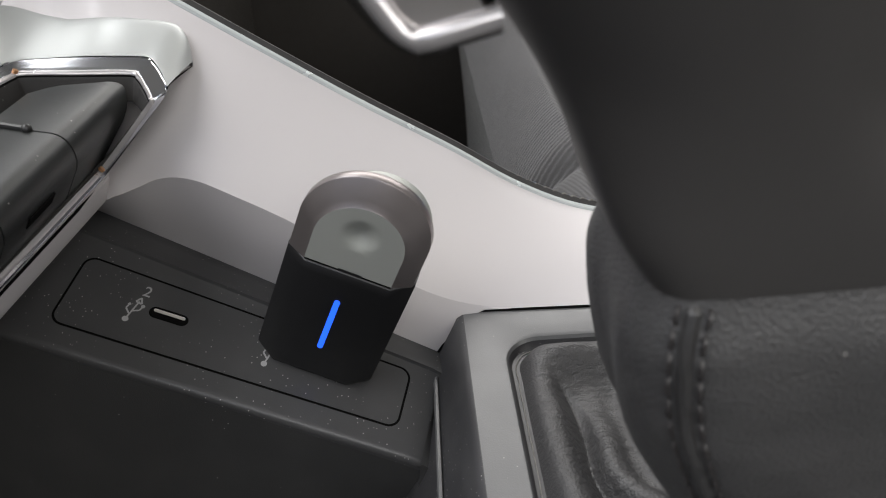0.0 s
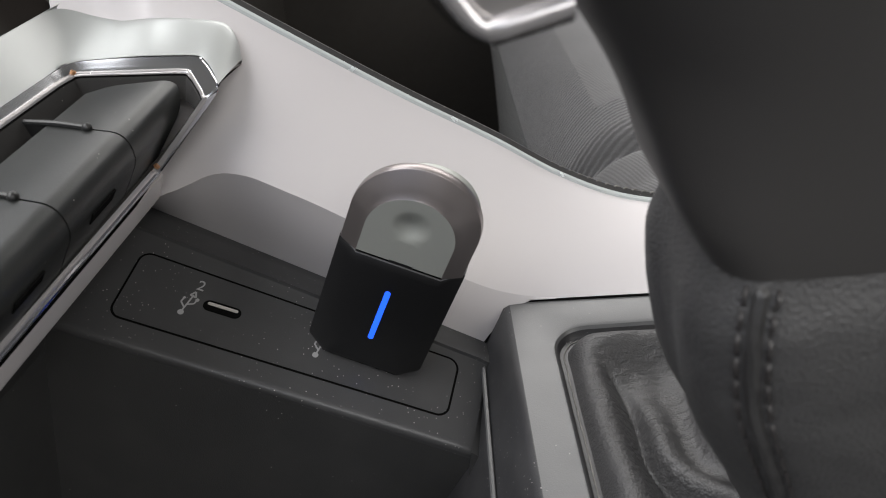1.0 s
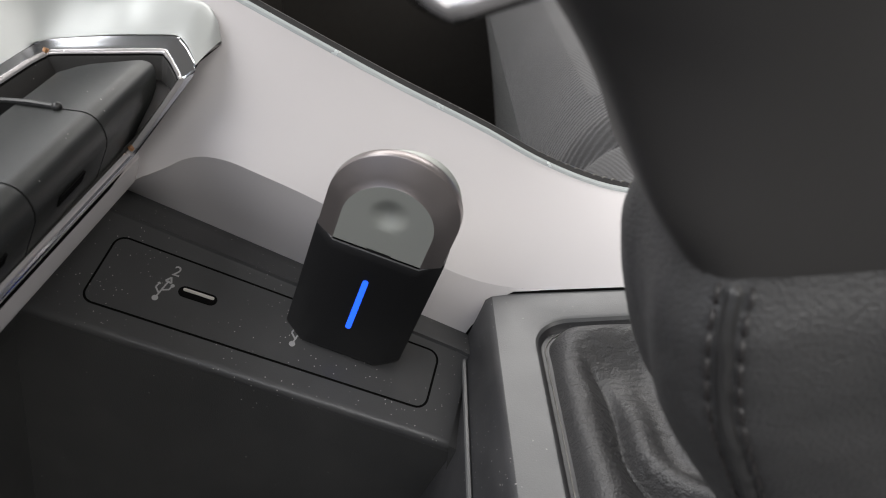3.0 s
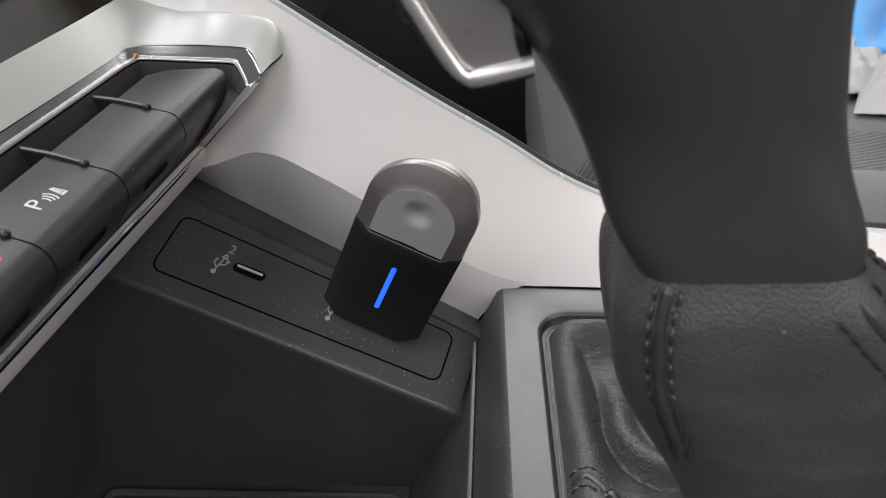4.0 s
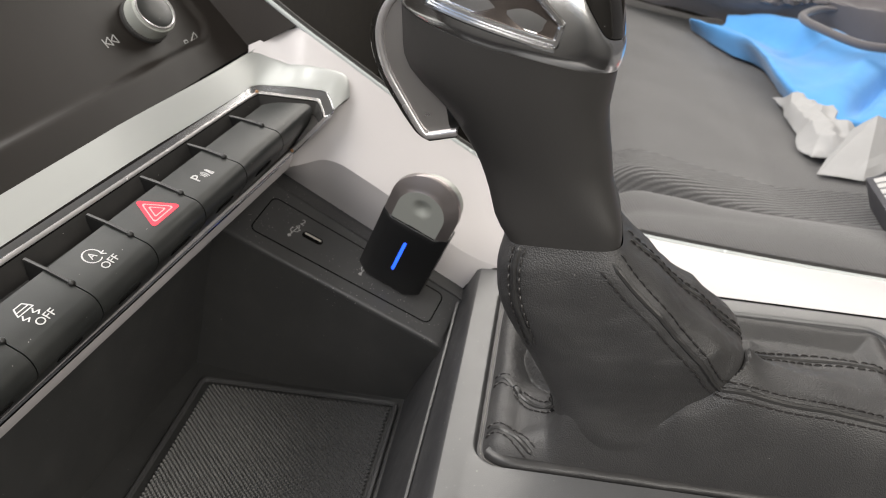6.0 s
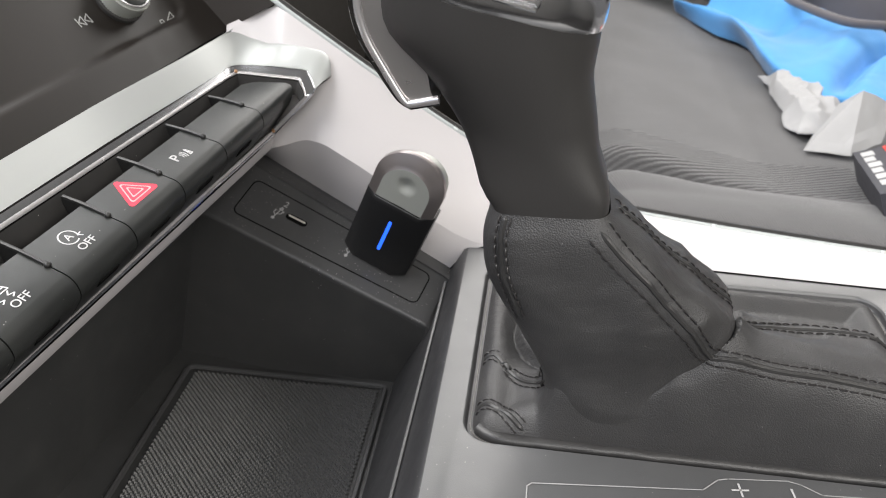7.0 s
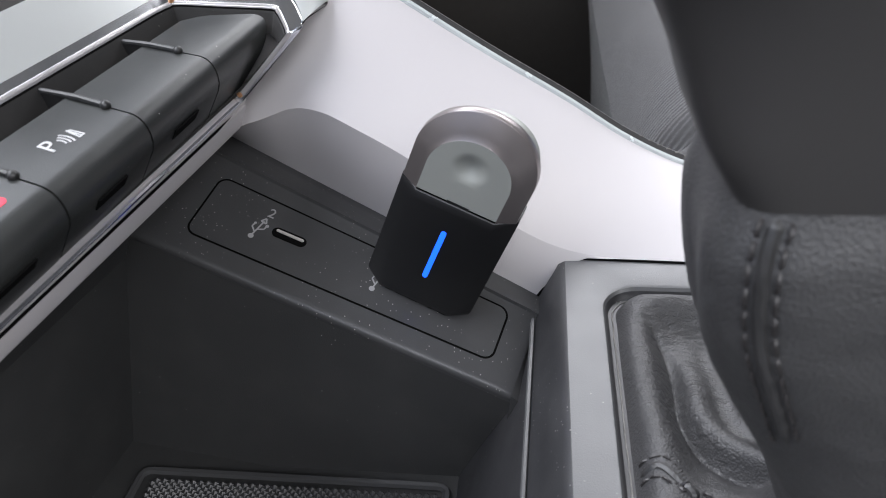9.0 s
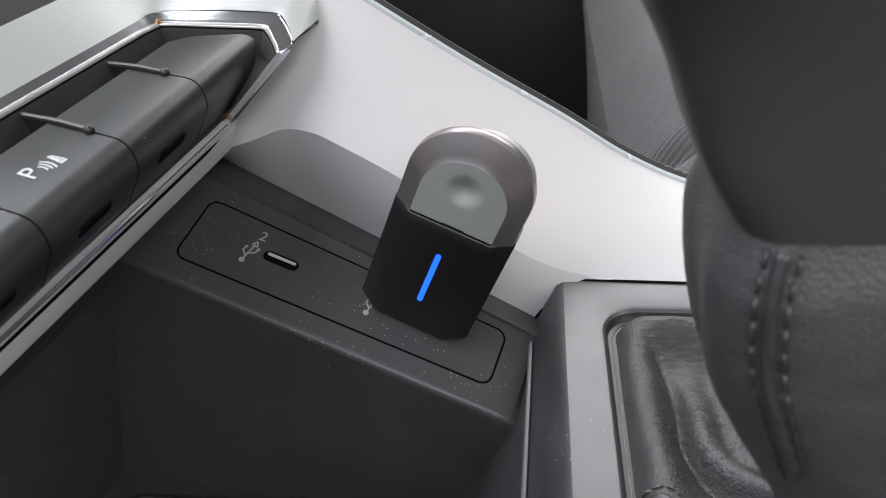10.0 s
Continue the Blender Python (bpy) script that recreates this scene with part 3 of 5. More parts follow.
def trim_panel(i, j):
    x = -0.0945 + 0.3975 * i
    rows = [0, 0.06, 0.16, 0.3, 0.45, 0.6, 0.75, 0.88, 0.95, 1.0]
    k0 = crease_k(x)
    p = wall_point(x, k0 + (1 - k0) * rows[round(j * 9)])
    # the forward end dips behind the key strip
    q = max(0.0, min(1.0, (-0.070 - x) / 0.015))
    return p + (p - EYE0) * (0.042 * q * q * (3 - 2 * q))


part("side_trim", grid_mesh(trim_panel, 260, 9), SILVER, console, "satin silver side trim")


def facet(i, j):
    corner, end = Vector((0.0232, 0.2030, 0.0152)), Vector((0.060, 0.2022, 0.0152))
    if i < 0.80:
        k = i / 0.80
        low, top = foot_line(0.120 + 0.880 * k), crease(-0.0800 + 0.1045 * k)
    elif i < 0.90:
        k = (i - 0.80) / 0.10
        low, top = foot_line(1.0).lerp(corner, k), crease(0.0245 + 0.0085 * k)
    else:
        k = (i - 0.90) / 0.10
        low, top = corner.lerp(end, k), crease(0.033 + 0.027 * k)
    return low.lerp(top, j) + Vector((0, -0.0010, 0.0006)) * math.sin(math.pi * j) * min(1.0, (top - low).length / 0.02)


part("trim_facet", grid_mesh(facet, 120, 6), SILVER, console, "silver facet above the socket shelf")


part("gate_seam", tube([Vector((0.0146, 0.1981, 0.0046)), Vector((0.0190, 0.2004, 0.0098)), Vector((0.0226, 0.2025, 0.0147)), *[Vector((x, min(0.2029, 0.2032 - 0.0286 * (x - 0.0245) - 0.0004), PZ + 0.0003)) for x in np.linspace(0.0250, 0.234, 40)]], 0.00040, 6), GROOVE, console, "thin dark joint between gate plate and side trim")


def edge_point(x, dy=0.0, dz=0.0):
    return Vector((x, 0.2385 + dy, table(x, EDGE) + dz))


xs_edge = np.linspace(-0.13, 0.30, 110)
part("trim_edge", tube([edge_point(x, 0.0006, 0.0001) for x in xs_edge], 0.0011, 8), SILVER_EDGE, console, "pale rounded edge of the trim")
part("edge_welt", tube([edge_point(x, 0.0036, -0.0002) for x in xs_edge], 0.0021, 8), LEATHER, console, "black stitched welt along the edge")
part("welt_stitch", merge(*[tube([edge_point(x, 0.0030, 0.0017), edge_point(x + 0.0010, 0.0034, 0.0021), edge_point(x + 0.0020, 0.0038, 0.0018)], 0.0003, 5) for x in np.arange(-0.125, 0.10, 0.0030)]), EDGING, console, "fine stitching along the welt")
part("console_flank", grid_mesh(lambda i, j: edge_point(-0.13 + 0.43 * i, 0.0045 + 0.004 * j, -0.002).lerp(Vector((-0.13 + 0.43 * i, 0.252, -0.35)), j), 40, 4), CARPET, console, "black carpeted flank of the console")

# --- shift pattern printed on the plate
def plate_bars(points, width):
    bm = bmesh.new()
    for a, b in zip(points, points[1:]):
        d = Vector((b[0] - a[0], b[1] - a[1])).normalized()
        q = Vector((-d.y, d.x)) * (width / 2)
        ex = d * width * 0.4
        bm.faces.new([bm.verts.new((p[0] + s * q.x + e * ex.x, p[1] + s * q.y + e * ex.y, PZ + 0.0003)) for p, s, e in ((a, 1, -1), (a, -1, -1), (b, -1, 1), (b, 1, 1))])
    return bm


part("shift_pattern", plate_bars([(0.0560, 0.044), (0.0560, 0.0585), (0.0575, 0.0600), (0.1120, 0.0655), (0.1175, 0.0705), (0.1210, 0.0715), (0.1400, 0.0735), (0.1440, 0.0725), (0.1500, 0.0690), (0.2050, 0.0730)], 0.00045), PRINT_GREY, console, "pale printed shift pattern", smooth=False)
part("plus_sign", merge(plate_bars([(0.1215, 0.0669), (0.1265, 0.0675)], 0.0007), plate_bars([(0.1238, 0.0697), (0.1243, 0.0647)], 0.0007)), PRINT, console, smooth=False)
part("minus_sign", plate_bars([(0.1405, 0.0700), (0.1410, 0.0655)], 0.0007), PRINT, console, smooth=False)
# ================================================================ key strip in the dash
strip_unit = thing("key_strip", "silver framed strip of black console keys under the climate panel", "control panel")
S_L = -215

part("lower_band", strip_prism([(4.6, -26.0), (4.9, -28.6), (4.5, -29.0), (5.6, -34.2), (6.1, -34.9), (7.2, -35.5), (14, -37), (30, -37), (30, -26)], S_L, 40, steps=60), SILVER, strip_unit, "narrow silver lower band")
part("recess", strip_prism([(24.2, -9.0), (-2, -9.0), (6.5, -23.0), (8.0, -26.5), (30, -26.5)], S_L, 30), KEY_DARK, strip_unit, "dark recess behind the keys")

# frame of the strip: nested loops from the upper run round the end to the lower run
LOOP_RECESS = [(S_L, 23.0, -9.5), (24.0, 23.0, -9.5), (28.0, 22.5, -9.5), (30.2, 21.0, -9.5), (34.5, 10.0, -11.0), (38.4, 0.4, -12.0), (38.0, -1.6, -12.4), (36.2, -3.8, -13.0), (33.8, -5.6, -13.6), (32.2, -5.6, -14.4), (21.5, 4.6, -23.0), (18.5, 5.4, -23.0), (S_L, 5.4, -23.0)]
LOOP_INNER = [(S_L, 24.8, -0.2), (24.0, 24.8, -0.2), (29.0, 24.2, -0.3), (31.5, 22.8, -0.5), (36.0, 11.0, -2.6), (40.5, -0.4, -4.9), (40.1, -2.8, -5.8), (38.0, -5.2, -7.6), (35.3, -7.4, -9.5), (33.5, -7.3, -10.8), (22.5, 3.4, -22.8), (19.5, 4.2, -23.6), (S_L, 4.2, -23.6)]
LOOP_BEZEL = [(S_L, 26.4, 0.5), (24.6, 26.4, 0.5), (30.0, 25.7, 0.4), (33.0, 23.5, 0.1), (37.8, 11.2, -2.0), (42.3, -0.5, -4.4), (41.9, -3.1, -5.4), (39.5, -5.6, -7.4), (36.5, -8.3, -9.8), (34.2, -8.2, -11.5), (23.2, 2.7, -24.0), (20.0, 3.5, -24.8), (S_L, 3.5, -24.8)]
LOOP_FLANK = [(S_L, 28.6, 1.8), (26.0, 28.6, 1.8), (32.5, 28.0, 1.8), (36.6, 25.6, 1.5), (43.4, 11.4, -0.8), (48.9, -1.8, -3.8), (48.1, -4.4, -5.0), (45.4, -7.5, -7.4), (42.0, -9.9, -9.5), (37.5, -9.3, -12.0), (24.4, 2.4, -25.0), (20.6, 3.2, -26.0), (S_L, 3.2, -26.0)]


def loop_points(loop, lift=0.0, per=8):
    """A loop through its stations, straight in the long runs and rounded at the corners."""
    p = smooth_curve([Vector(q) for q in loop[1:-1]], per)
    return [proud(q[0], q[1], q[2] + lift) for q in (loop[0], *p, loop[-1])]


def proud(s, h, v):
    """The end of the strip stands forward of the side trim."""
    q = max(0.0, min(1.0, (s + 60.0) / 90.0))
    p = strip(s, h, v)
    return p + (EYE0 - p) * (0.05 * q * q * (3 - 2 * q))


def between(a, b, k):
    return [tuple(p + (q - p) * k for p, q in zip(u, w)) for u, w in zip(a, b)]


def band_of(loops):
    """Skin over a row of loops, open at both ends."""
    bm = bmesh.new()
    vs = [[bm.verts.new(p) for p in lp] for lp in loops]
    for a, b in zip(vs, vs[1:]):
        for k in range(len(a) - 1):
            bm.faces.new((a[k], a[k + 1], b[k + 1], b[k]))
    return bm


part("recess_wall", band_of([loop_points(LOOP_RECESS), loop_points(between(LOOP_RECESS, LOOP_INNER, 0.8)), loop_points(LOOP_INNER, -0.9)]), KEY_DARK, strip_unit, "dark wall inside the bezel")
part("bezel_line", band_of([loop_points(LOOP_INNER, -0.95), loop_points(between(LOOP_INNER, LOOP_BEZEL, 0.18), -0.5)]), GROOVE, strip_unit, "dark line inside the bezel")
part("bezel", band_of([loop_points(between(LOOP_INNER, LOOP_BEZEL, k), f) for k, f in ((0.15, -0.75), (0.2, -0.2), (0.32, 0.08), (0.6, 0.15), (0.85, 0.08), (0.97, -0.1), (1.0, -0.6))]), SATIN, strip_unit, "thin bright inner bezel")
part("bezel_flank", band_of([loop_points(between(LOOP_BEZEL, LOOP_FLANK, k), f) for k, f in ((0.0, -0.55), (0.06, -0.35), (0.3, -0.25), (0.55, -0.12), (0.8, 0.02), (0.94, 0.05), (1.0, -0.25))]), CHROME_DARK, strip_unit, "polished sloping flank of the bezel")

# upper band and end of the strip: one satin skin that rolls over from the band to the end
CREASE_IN, CREASE_OUT, BAND_TOP = proud(35.0, 27.2, 1.8), EYE0 + (Vector((-0.0835, 0.2252, 0.1003)) - EYE0) * 1.029, proud(53.2, 37.4, 12.4)
cap_in = [proud(*p) for p in ((36.8, 25.6, 1.6), (40.2, 18.6, 0.6), (43.5, 11.4, -0.6), (46.4, 4.6, -2.1), (48.9, -1.9, -3.7), (48.3, -4.5, -4.9), (45.5, -7.6, -7.4), (42.1, -10.0, -9.5))]
cap_out = [EYE0 + (Vector((-0.0800, 0.2268, 0.0998)) - EYE0) * 1.012] + [Vector(p) for p in ((-0.0777, 0.2282, 0.0995), (-0.0692, 0.2245, 0.1006), (-0.0613, 0.2233, 0.1005), (-0.0511, 0.2247, 0.0985), (-0.0475, 0.2243, 0.0965), (-0.0457, 0.2221, 0.0931), (-0.0450, 0.2193, 0.0888))]
cap_in = [proud(33.2, 28.7, 1.7).lerp(CREASE_IN, k / 4) for k in range(5)] + smooth_curve(cap_in, 6)
cap_out = [BAND_TOP.lerp(CREASE_OUT, k / 4) for k in range(5)] + smooth_curve(cap_out, 6)
cap_out = [p if k < 5 else EYE0 + (p - EYE0) * (1 + 0.035 * ease(8, 20, k)) for k, p in enumerate(cap_out)]
cap_back = [EYE0 + (p - EYE0) * 1.06 for p in cap_out]
ACROSS = (0.0, 0.04, 0.12, 0.3, 0.5, 0.7, 0.84, 0.92, 0.97, 1.0)


def band_row(f, k):
    """Band at k of its length, from the bezel's flank (f 0) to the dash (f 1)."""
    h, v = 28.7 + 8.7 * f, 1.7 + 10.7 * f
    end = 33.0 + 1.95 * max(0.0, v - 2.0)
    return proud(S_L + (end - S_L) * k, h, v)


def cap_row(f, k):
    p = cap_in[k].lerp(cap_out[k], f)
    q = ease(5, 16, k)
    lift = q * (0.0005 * math.sin(math.pi * f) ** 0.7) - q * (0.0016 if f > 0.99 else 0.0006 if f > 0.96 else 0.0002 if f > 0.9 else 0.0)
    return p + SV * lift - SH * lift * 0.5


columns = [[band_row(f, 0.9 * k / 60) for f in ACROSS] for k in range(60)] + [[band_row(f, 0.9 + 0.1 * k / 16) for f in ACROSS] for k in range(16)]
turn = len(columns)
columns += [[cap_row(f, k) for f in ACROSS] for k in range(len(cap_in))]
for _ in range(14):
    soft = [c[:] for c in columns]
    for c in range(turn - 6, turn + 9):
        for r in range(1, 10):
            soft[c][r] = (columns[c - 1][r] + columns[c][r] * 2 + columns[c + 1][r]) / 4
    columns = soft
part("upper_band", band_of(columns), STRIP_SILVER, strip_unit, "satin silver upper band running into the strip's end")
part("band_lip", grid_mesh(lambda i, j: proud(S_L + (53.3 - S_L) * i, *((37.4, 12.4), (38.1, 12.2), (39.0, 11.2), (41.0, 6.0))[round(j * 3)]), 60, 3), STRIP_SILVER, strip_unit, "rolled edge of the band along the dash")
part("cap_side", grid_mesh(lambda i, j: columns[turn + 4 + round(i * (len(cap_in) - 5))][9].lerp(cap_back[4 + round(i * (len(cap_in) - 5))], j), len(cap_in) - 5, 3), STRIP_SILVER, strip_unit, "edge of the strip's end towards the side trim")
flank_low = [cap_row(1.0, len(cap_in) - 1).lerp(cap_in[-1], k / 8) for k in range(8)] + [p for p in loop_points(LOOP_FLANK)[65:84]]
# a dark sheet behind the strip's end; its colour stands for the shade there
part("cap_underside", grid_mesh(lambda i, j: EYE0 + (flank_low[round(i * (len(flank_low) - 1))] - EYE0) * (1 + 0.075 * j) + SV * (0.001 * j), len(flank_low) - 1, 3), KEY_DARK, strip_unit, "dark sheet for the shade under the end of the strip")
part("bezel_nib", tube([proud(31.0, 25.0, 0.1), proud(31.4, 24.6, 0.9)], 0.0007, 8), COPPER, strip_unit, "tiny copper-coloured nib")
part("bezel_nib", tube([proud(21.6, 3.2, -23.6), proud(21.9, 2.6, -23.2)], 0.0008, 8), COPPER, strip_unit, "tiny copper-coloured nib")
part("bezel_line", merge(tube([strip(S_L, 4.5, -28.5), strip(10.0, 4.5, -28.5), strip(19.0, 4.9, -28.5)], lambda f: 0.0004 * (1 - f ** 6), 6), tube([strip(S_L, 3.4, -25.6), strip(14, 3.4, -25.6), strip(19, 3.8, -25.6)], lambda f: 0.0002 * (1 - f ** 6), 6)), GROOVE, strip_unit, "dark line under the bezel")

part("bezel_band", strip_prism([(3.1, -22.5), (2.9, -23.2), (3.1, -24.8), (3.6, -25.2), (4.6, -25.0), (4.6, -22.4)], S_L, lambda h, v: 21.2 + 0.9 * (v + 23.0), steps=60), SATIN_BRIGHT, strip_unit, "bright satin band under the keys")
KEY_PROFILE = [(12.0, 0.62), (9.0, 0.38), (6.5, 0.17), (4.0, -0.03), (-3.4, -0.70), (-4.6, -0.98), (-5.7, -1.55), (-6.6, -2.50), (-7.2, -3.8), (-7.5, -5.6), (-7.4, -7.6), (-6.6, -9.8), (0.8, -21.5), (9, -21.5), (12.6, -0.6)]
FACE_T = (SH * 16.0 + SV * 1.36).normalized()
FACE_N = FACE_T.cross(SS).normalized()
if FACE_N.z < 0:
    FACE_N = -FACE_N


def face_point(s, h, lift=0.0):
    """A place on the keys' upper faces."""
    return strip(s, h, -0.30 + 0.085 * (h - 1.0)) + FACE_N * (lift * 0.001)


def face_frame(s):
    t = (face_point(s, 5) - face_point(s, -5)).normalized()
    a = (face_point(s + 5, 2) - face_point(s - 5, 2)).normalized()
    t = (t - a * t.dot(a)).normalized()
    return a, t, a.cross(t)


def key(s0, s1, label, first=False):
    end = (lambda h, v: 25.0 - 0.4 * h - 0.9 * max(0.0, h - 8) if v > -3.0 else 27.6 + 0.62 * (v + 3.0)) if first else s1 - 0.25
    bm = strip_prism(KEY_PROFILE, s0 + 0.25, end, 0.3, 2)
    return part("key", bm, KEY, strip_unit, label)


STATIONS = [0, -29.0, -58.0, -87.0, -116.0, -145.0, -174.0]
blank = key(0, 30, "blank black key", True)
key(-29.0, 0, "blank black key")
park = key(-58.0, -29.0, "black key with a white parking sensor sign")
hazard = key(-87.0, -58.0, "black key with a red hazard triangle")
stop = key(-116.0, -87.0, "black key with a white start-stop sign")
skid = key(-145.0, -116.0, "black key with a white skid control sign")
last = key(-174.0, -145.0, "black key with white lettering")
def ball(c, r, n=10):
    return grid_mesh(lambda i, j: c + Vector((math.cos(2 * math.pi * i) * math.sin(math.pi * (0.02 + 0.96 * j)), math.sin(2 * math.pi * i) * math.sin(math.pi * (0.02 + 0.96 * j)), math.cos(math.pi * (0.02 + 0.96 * j)))) * r, n, n // 2 + 1, closed_u=True)


for s in STATIONS:
    a, b = face_point(s, 2.2, 0.35), face_point(s, 9.0, 0.55)
    part("key_rib", merge(tube([a, b, strip(s, 12.5, 1.05), strip(s, 19.4, 1.1)], 0.00075, 8), ball(a, 0.00125), strip_prism([(19.8, 1.2), (18.6, 1.3), (12.0, 0.9), (12.0, -9), (20.6, -9)], s - 0.55, s + 0.55, 0.2, 1, 1)), RIB, strip_unit, "small ribbed bridge with a ball end between two keys")


for s in STATIONS[1:]:
    part("key_slot", strip_prism([(-7.1, -9.8), (-5.2, -12.6), (-4.6, -12.2), (-6.5, -9.4)], s + 9.0, s + 19.0, steps=1), GROOVE, strip_unit, "dark slot in the front of a key", smooth=False)


def face_axes(s, h, lift=0.12):
    return axes(face_point(s, h, lift), *face_frame(s))


def face_tri(s, h, size, lift):
    """A triangle pointing forward, rounded a little."""
    bm = bmesh.new()
    pts = []
    for a0 in (90, 210, 330):
        c = Vector((math.cos(radians(a0)), math.sin(radians(a0)))) * size * 0.86
        for d in (-50, -20, 20, 50):
            pts.append((c.x + size * 0.14 * math.cos(radians(a0 + d)), c.y + size * 0.14 * math.sin(radians(a0 + d))))
    bm.faces.new([bm.verts.new(face_point(s, h, lift) + (face_frame(s)[0] * x + face_frame(s)[1] * y) * 0.001) for x, y in pts])
    return bm


for size, mat_, lift in ((8.4, RED, 0.12), (6.0, PINK, 0.15), (5.2, RED, 0.18), (3.3, PINK, 0.21), (2.5, RED, 0.24)):
    part("hazard_sign", face_tri(-71.3, 3.0, size, lift), mat_, hazard, "red hazard triangle" if size > 8 else "", smooth=False)


def face_strokes(lines, width, lift=0.13):
    bm = bmesh.new()
    for pts in lines:
        for (s0, h0), (s1, h1) in zip(pts, pts[1:]):
            a, b = face_point(s0, h0, lift), face_point(s1, h1, lift)
            d = (b - a).normalized()
            q = d.cross(FACE_N) * (width * 0.0005)
            d *= width * 0.0002
            bm.faces.new([bm.verts.new(p) for p in (a + q - d, a - q - d, b - q + d, b + q + d)])
    return bm


def arc(s, h, r, a0, a1, n=14):
    return [(s + r * math.cos(radians(a0 + (a1 - a0) * k / n)), h + r * math.sin(radians(a0 + (a1 - a0) * k / n))) for k in range(n + 1)]


text_mesh("P", 0.0060, face_axes(-46.9, 2.6), PRINT, park)
part("sensor_sign", face_strokes([arc(-46.2, 1.8, 2.2, -30, 30, 6), arc(-46.2, 1.8, 3.1, -30, 30, 6), arc(-46.2, 1.8, 4.0, -30, 30, 6), [(-41.2, -0.2), (-39.8, -0.2), (-40.0, 3.0), (-40.6, 3.5), (-41.2, -0.2)], [(-40.5, 0.0), (-40.5, 3.2)]], 0.42), PRINT, park, smooth=False)
text_mesh("A", 0.0040, face_axes(-102.6, 5.2), PRINT, stop)
part("start_stop_sign", face_strokes([arc(-102.6, 5.2, 3.1, -30, 300, 22), [(-98.9, 2.6), (-99.9, 4.0), (-98.4, 4.2)]], 0.5), PRINT, stop, smooth=False)
text_mesh("OFF", 0.0042, face_axes(-101.2, -0.6), PRINT, stop)
part("skid_sign", face_strokes([[(u - 0.6, w + 1.2) for u, w in line] for line in ([(-134.5, 4.8), (-133.6, 6.4), (-130.4, 6.4), (-129.5, 4.8), (-129.0, 3.6), (-135.0, 3.6), (-134.5, 4.8)], [(-134.0, 3.0), (-135.2, 1.8), (-133.2, 1.2), (-134.6, 0.4)], [(-130.0, 3.0), (-131.2, 1.8), (-129.2, 1.2), (-130.6, 0.4)], [(-134.3, 4.8), (-129.7, 4.8)])], 0.5), PRINT, skid, smooth=False)
text_mesh("OFF", 0.0042, face_axes(-131.0, -0.8), PRINT, skid)
text_mesh("drive", 0.0052, face_axes(-158.2, 5.4), PRINT, last)
text_mesh("select", 0.0052, face_axes(-158.0, 0.8), PRINT, last)

# ================================================================ climate panel and dial
dash = thing("climate_panel", "dark glossy climate panel sloping up above the key strip", "dashboard")
UP = Vector((0.643, 0.766))


def dash_point(s, k, lift=0.0):
    """k: millimetres up the slope from the silver band."""
    p = strip(s, 37.5 + UP.x * k, 12.4 + UP.y * k)
    return p + (SV * UP.x - SH * UP.y) * (lift * 0.001)


def dash_end(k):
    """Where the panel face ends towards the passenger."""
    return 50.0 - 0.05 * k


def dash_sheet(i, j):
    k = 77 * j
    s = -230 + (230 + dash_end(k)) * i
    # a shallow pan with a rounded border
    dx, dy = max(0.0, s - 26), max(0.0, 25 - k)
    d = 12.5 - math.hypot(dx, dy)
    t = max(0.0, min(1.0, d / 4.0))
    return dash_point(s, k - 0.5, -2.2 * (t * t * (3 - 2 * t)))


part("panel_face", grid_mesh(dash_sheet, 150, 70), DASH, dash, "dark panel face with a shallow recess")
part("panel_side", grid_mesh(lambda i, j: dash_point(dash_end(120 * j), 120 * j - 0.5).lerp(Vector((-0.0748 - 0.10 * j, 0.2388, table(-0.0748 - 0.10 * j, [(-0.30, 0.285), (-0.20, 0.205), *EDGE]))), i), 6, 24), DASH_SIDE, dash, "matt dark flank of the panel")
part("screen", grid_mesh(lambda i, j: dash_point(-230 + (230 + dash_end(77 + 75 * j)) * i, 76.4 + 75 * j, -0.9), 12, 8), SCREEN, dash, "dark glass above the climate panel")
part("screen_seam", tube([dash_point(s, 77, -0.2) for s in np.linspace(-230, 46, 30)], 0.0006, 6), SATIN, dash, "thin bright seam under the screen")

dial = thing("rotary_dial", "knurled silver rotary dial with a dark cap on the climate panel", "dial", tuple(dash_point(6.6, 31.8, -2.2)))
DX, DN = SS, (SV * UP.x - SH * UP.y).normalized()
DY = DN.cross(DX).normalized()
DC = dash_point(6.6, 31.8, -2.2)


def dial_ring(r, n, count=120, knurl=0.0, turn=0):
    r *= 0.84
    return [DC + DX * (r * (1 + knurl * ((k + turn) % 2)) * math.cos(2 * math.pi * k / count) * 0.001) + DY * (r * (1 + knurl * ((k + turn) % 2)) * math.sin(2 * math.pi * k / count) * 0.001) + DN * (n * 0.001) for k in range(count)]


under(part("dial_base", loft([dial_ring(12.8, 0.0), dial_ring(12.8, 2.0), dial_ring(12.0, 2.6)]), KEY_DARK), dial)
under(part("dial_ring", loft([dial_ring(11.2, 2.0), *[dial_ring(11.4, 2.6 + 0.9 * q, knurl=0.065, turn=q) for q in range(8)], dial_ring(11.2, 9.0), dial_ring(10.9, 9.9), dial_ring(10.2, 10.3), dial_ring(9.7, 9.9)]), GUN_LIGHT, label="knurled metal ring"), dial)
under(part("dial_rim", tube(dial_ring(10.5, 10.2, 48), 0.00045, 6, closed=True), SATIN, label="thin bright rim"), dial)
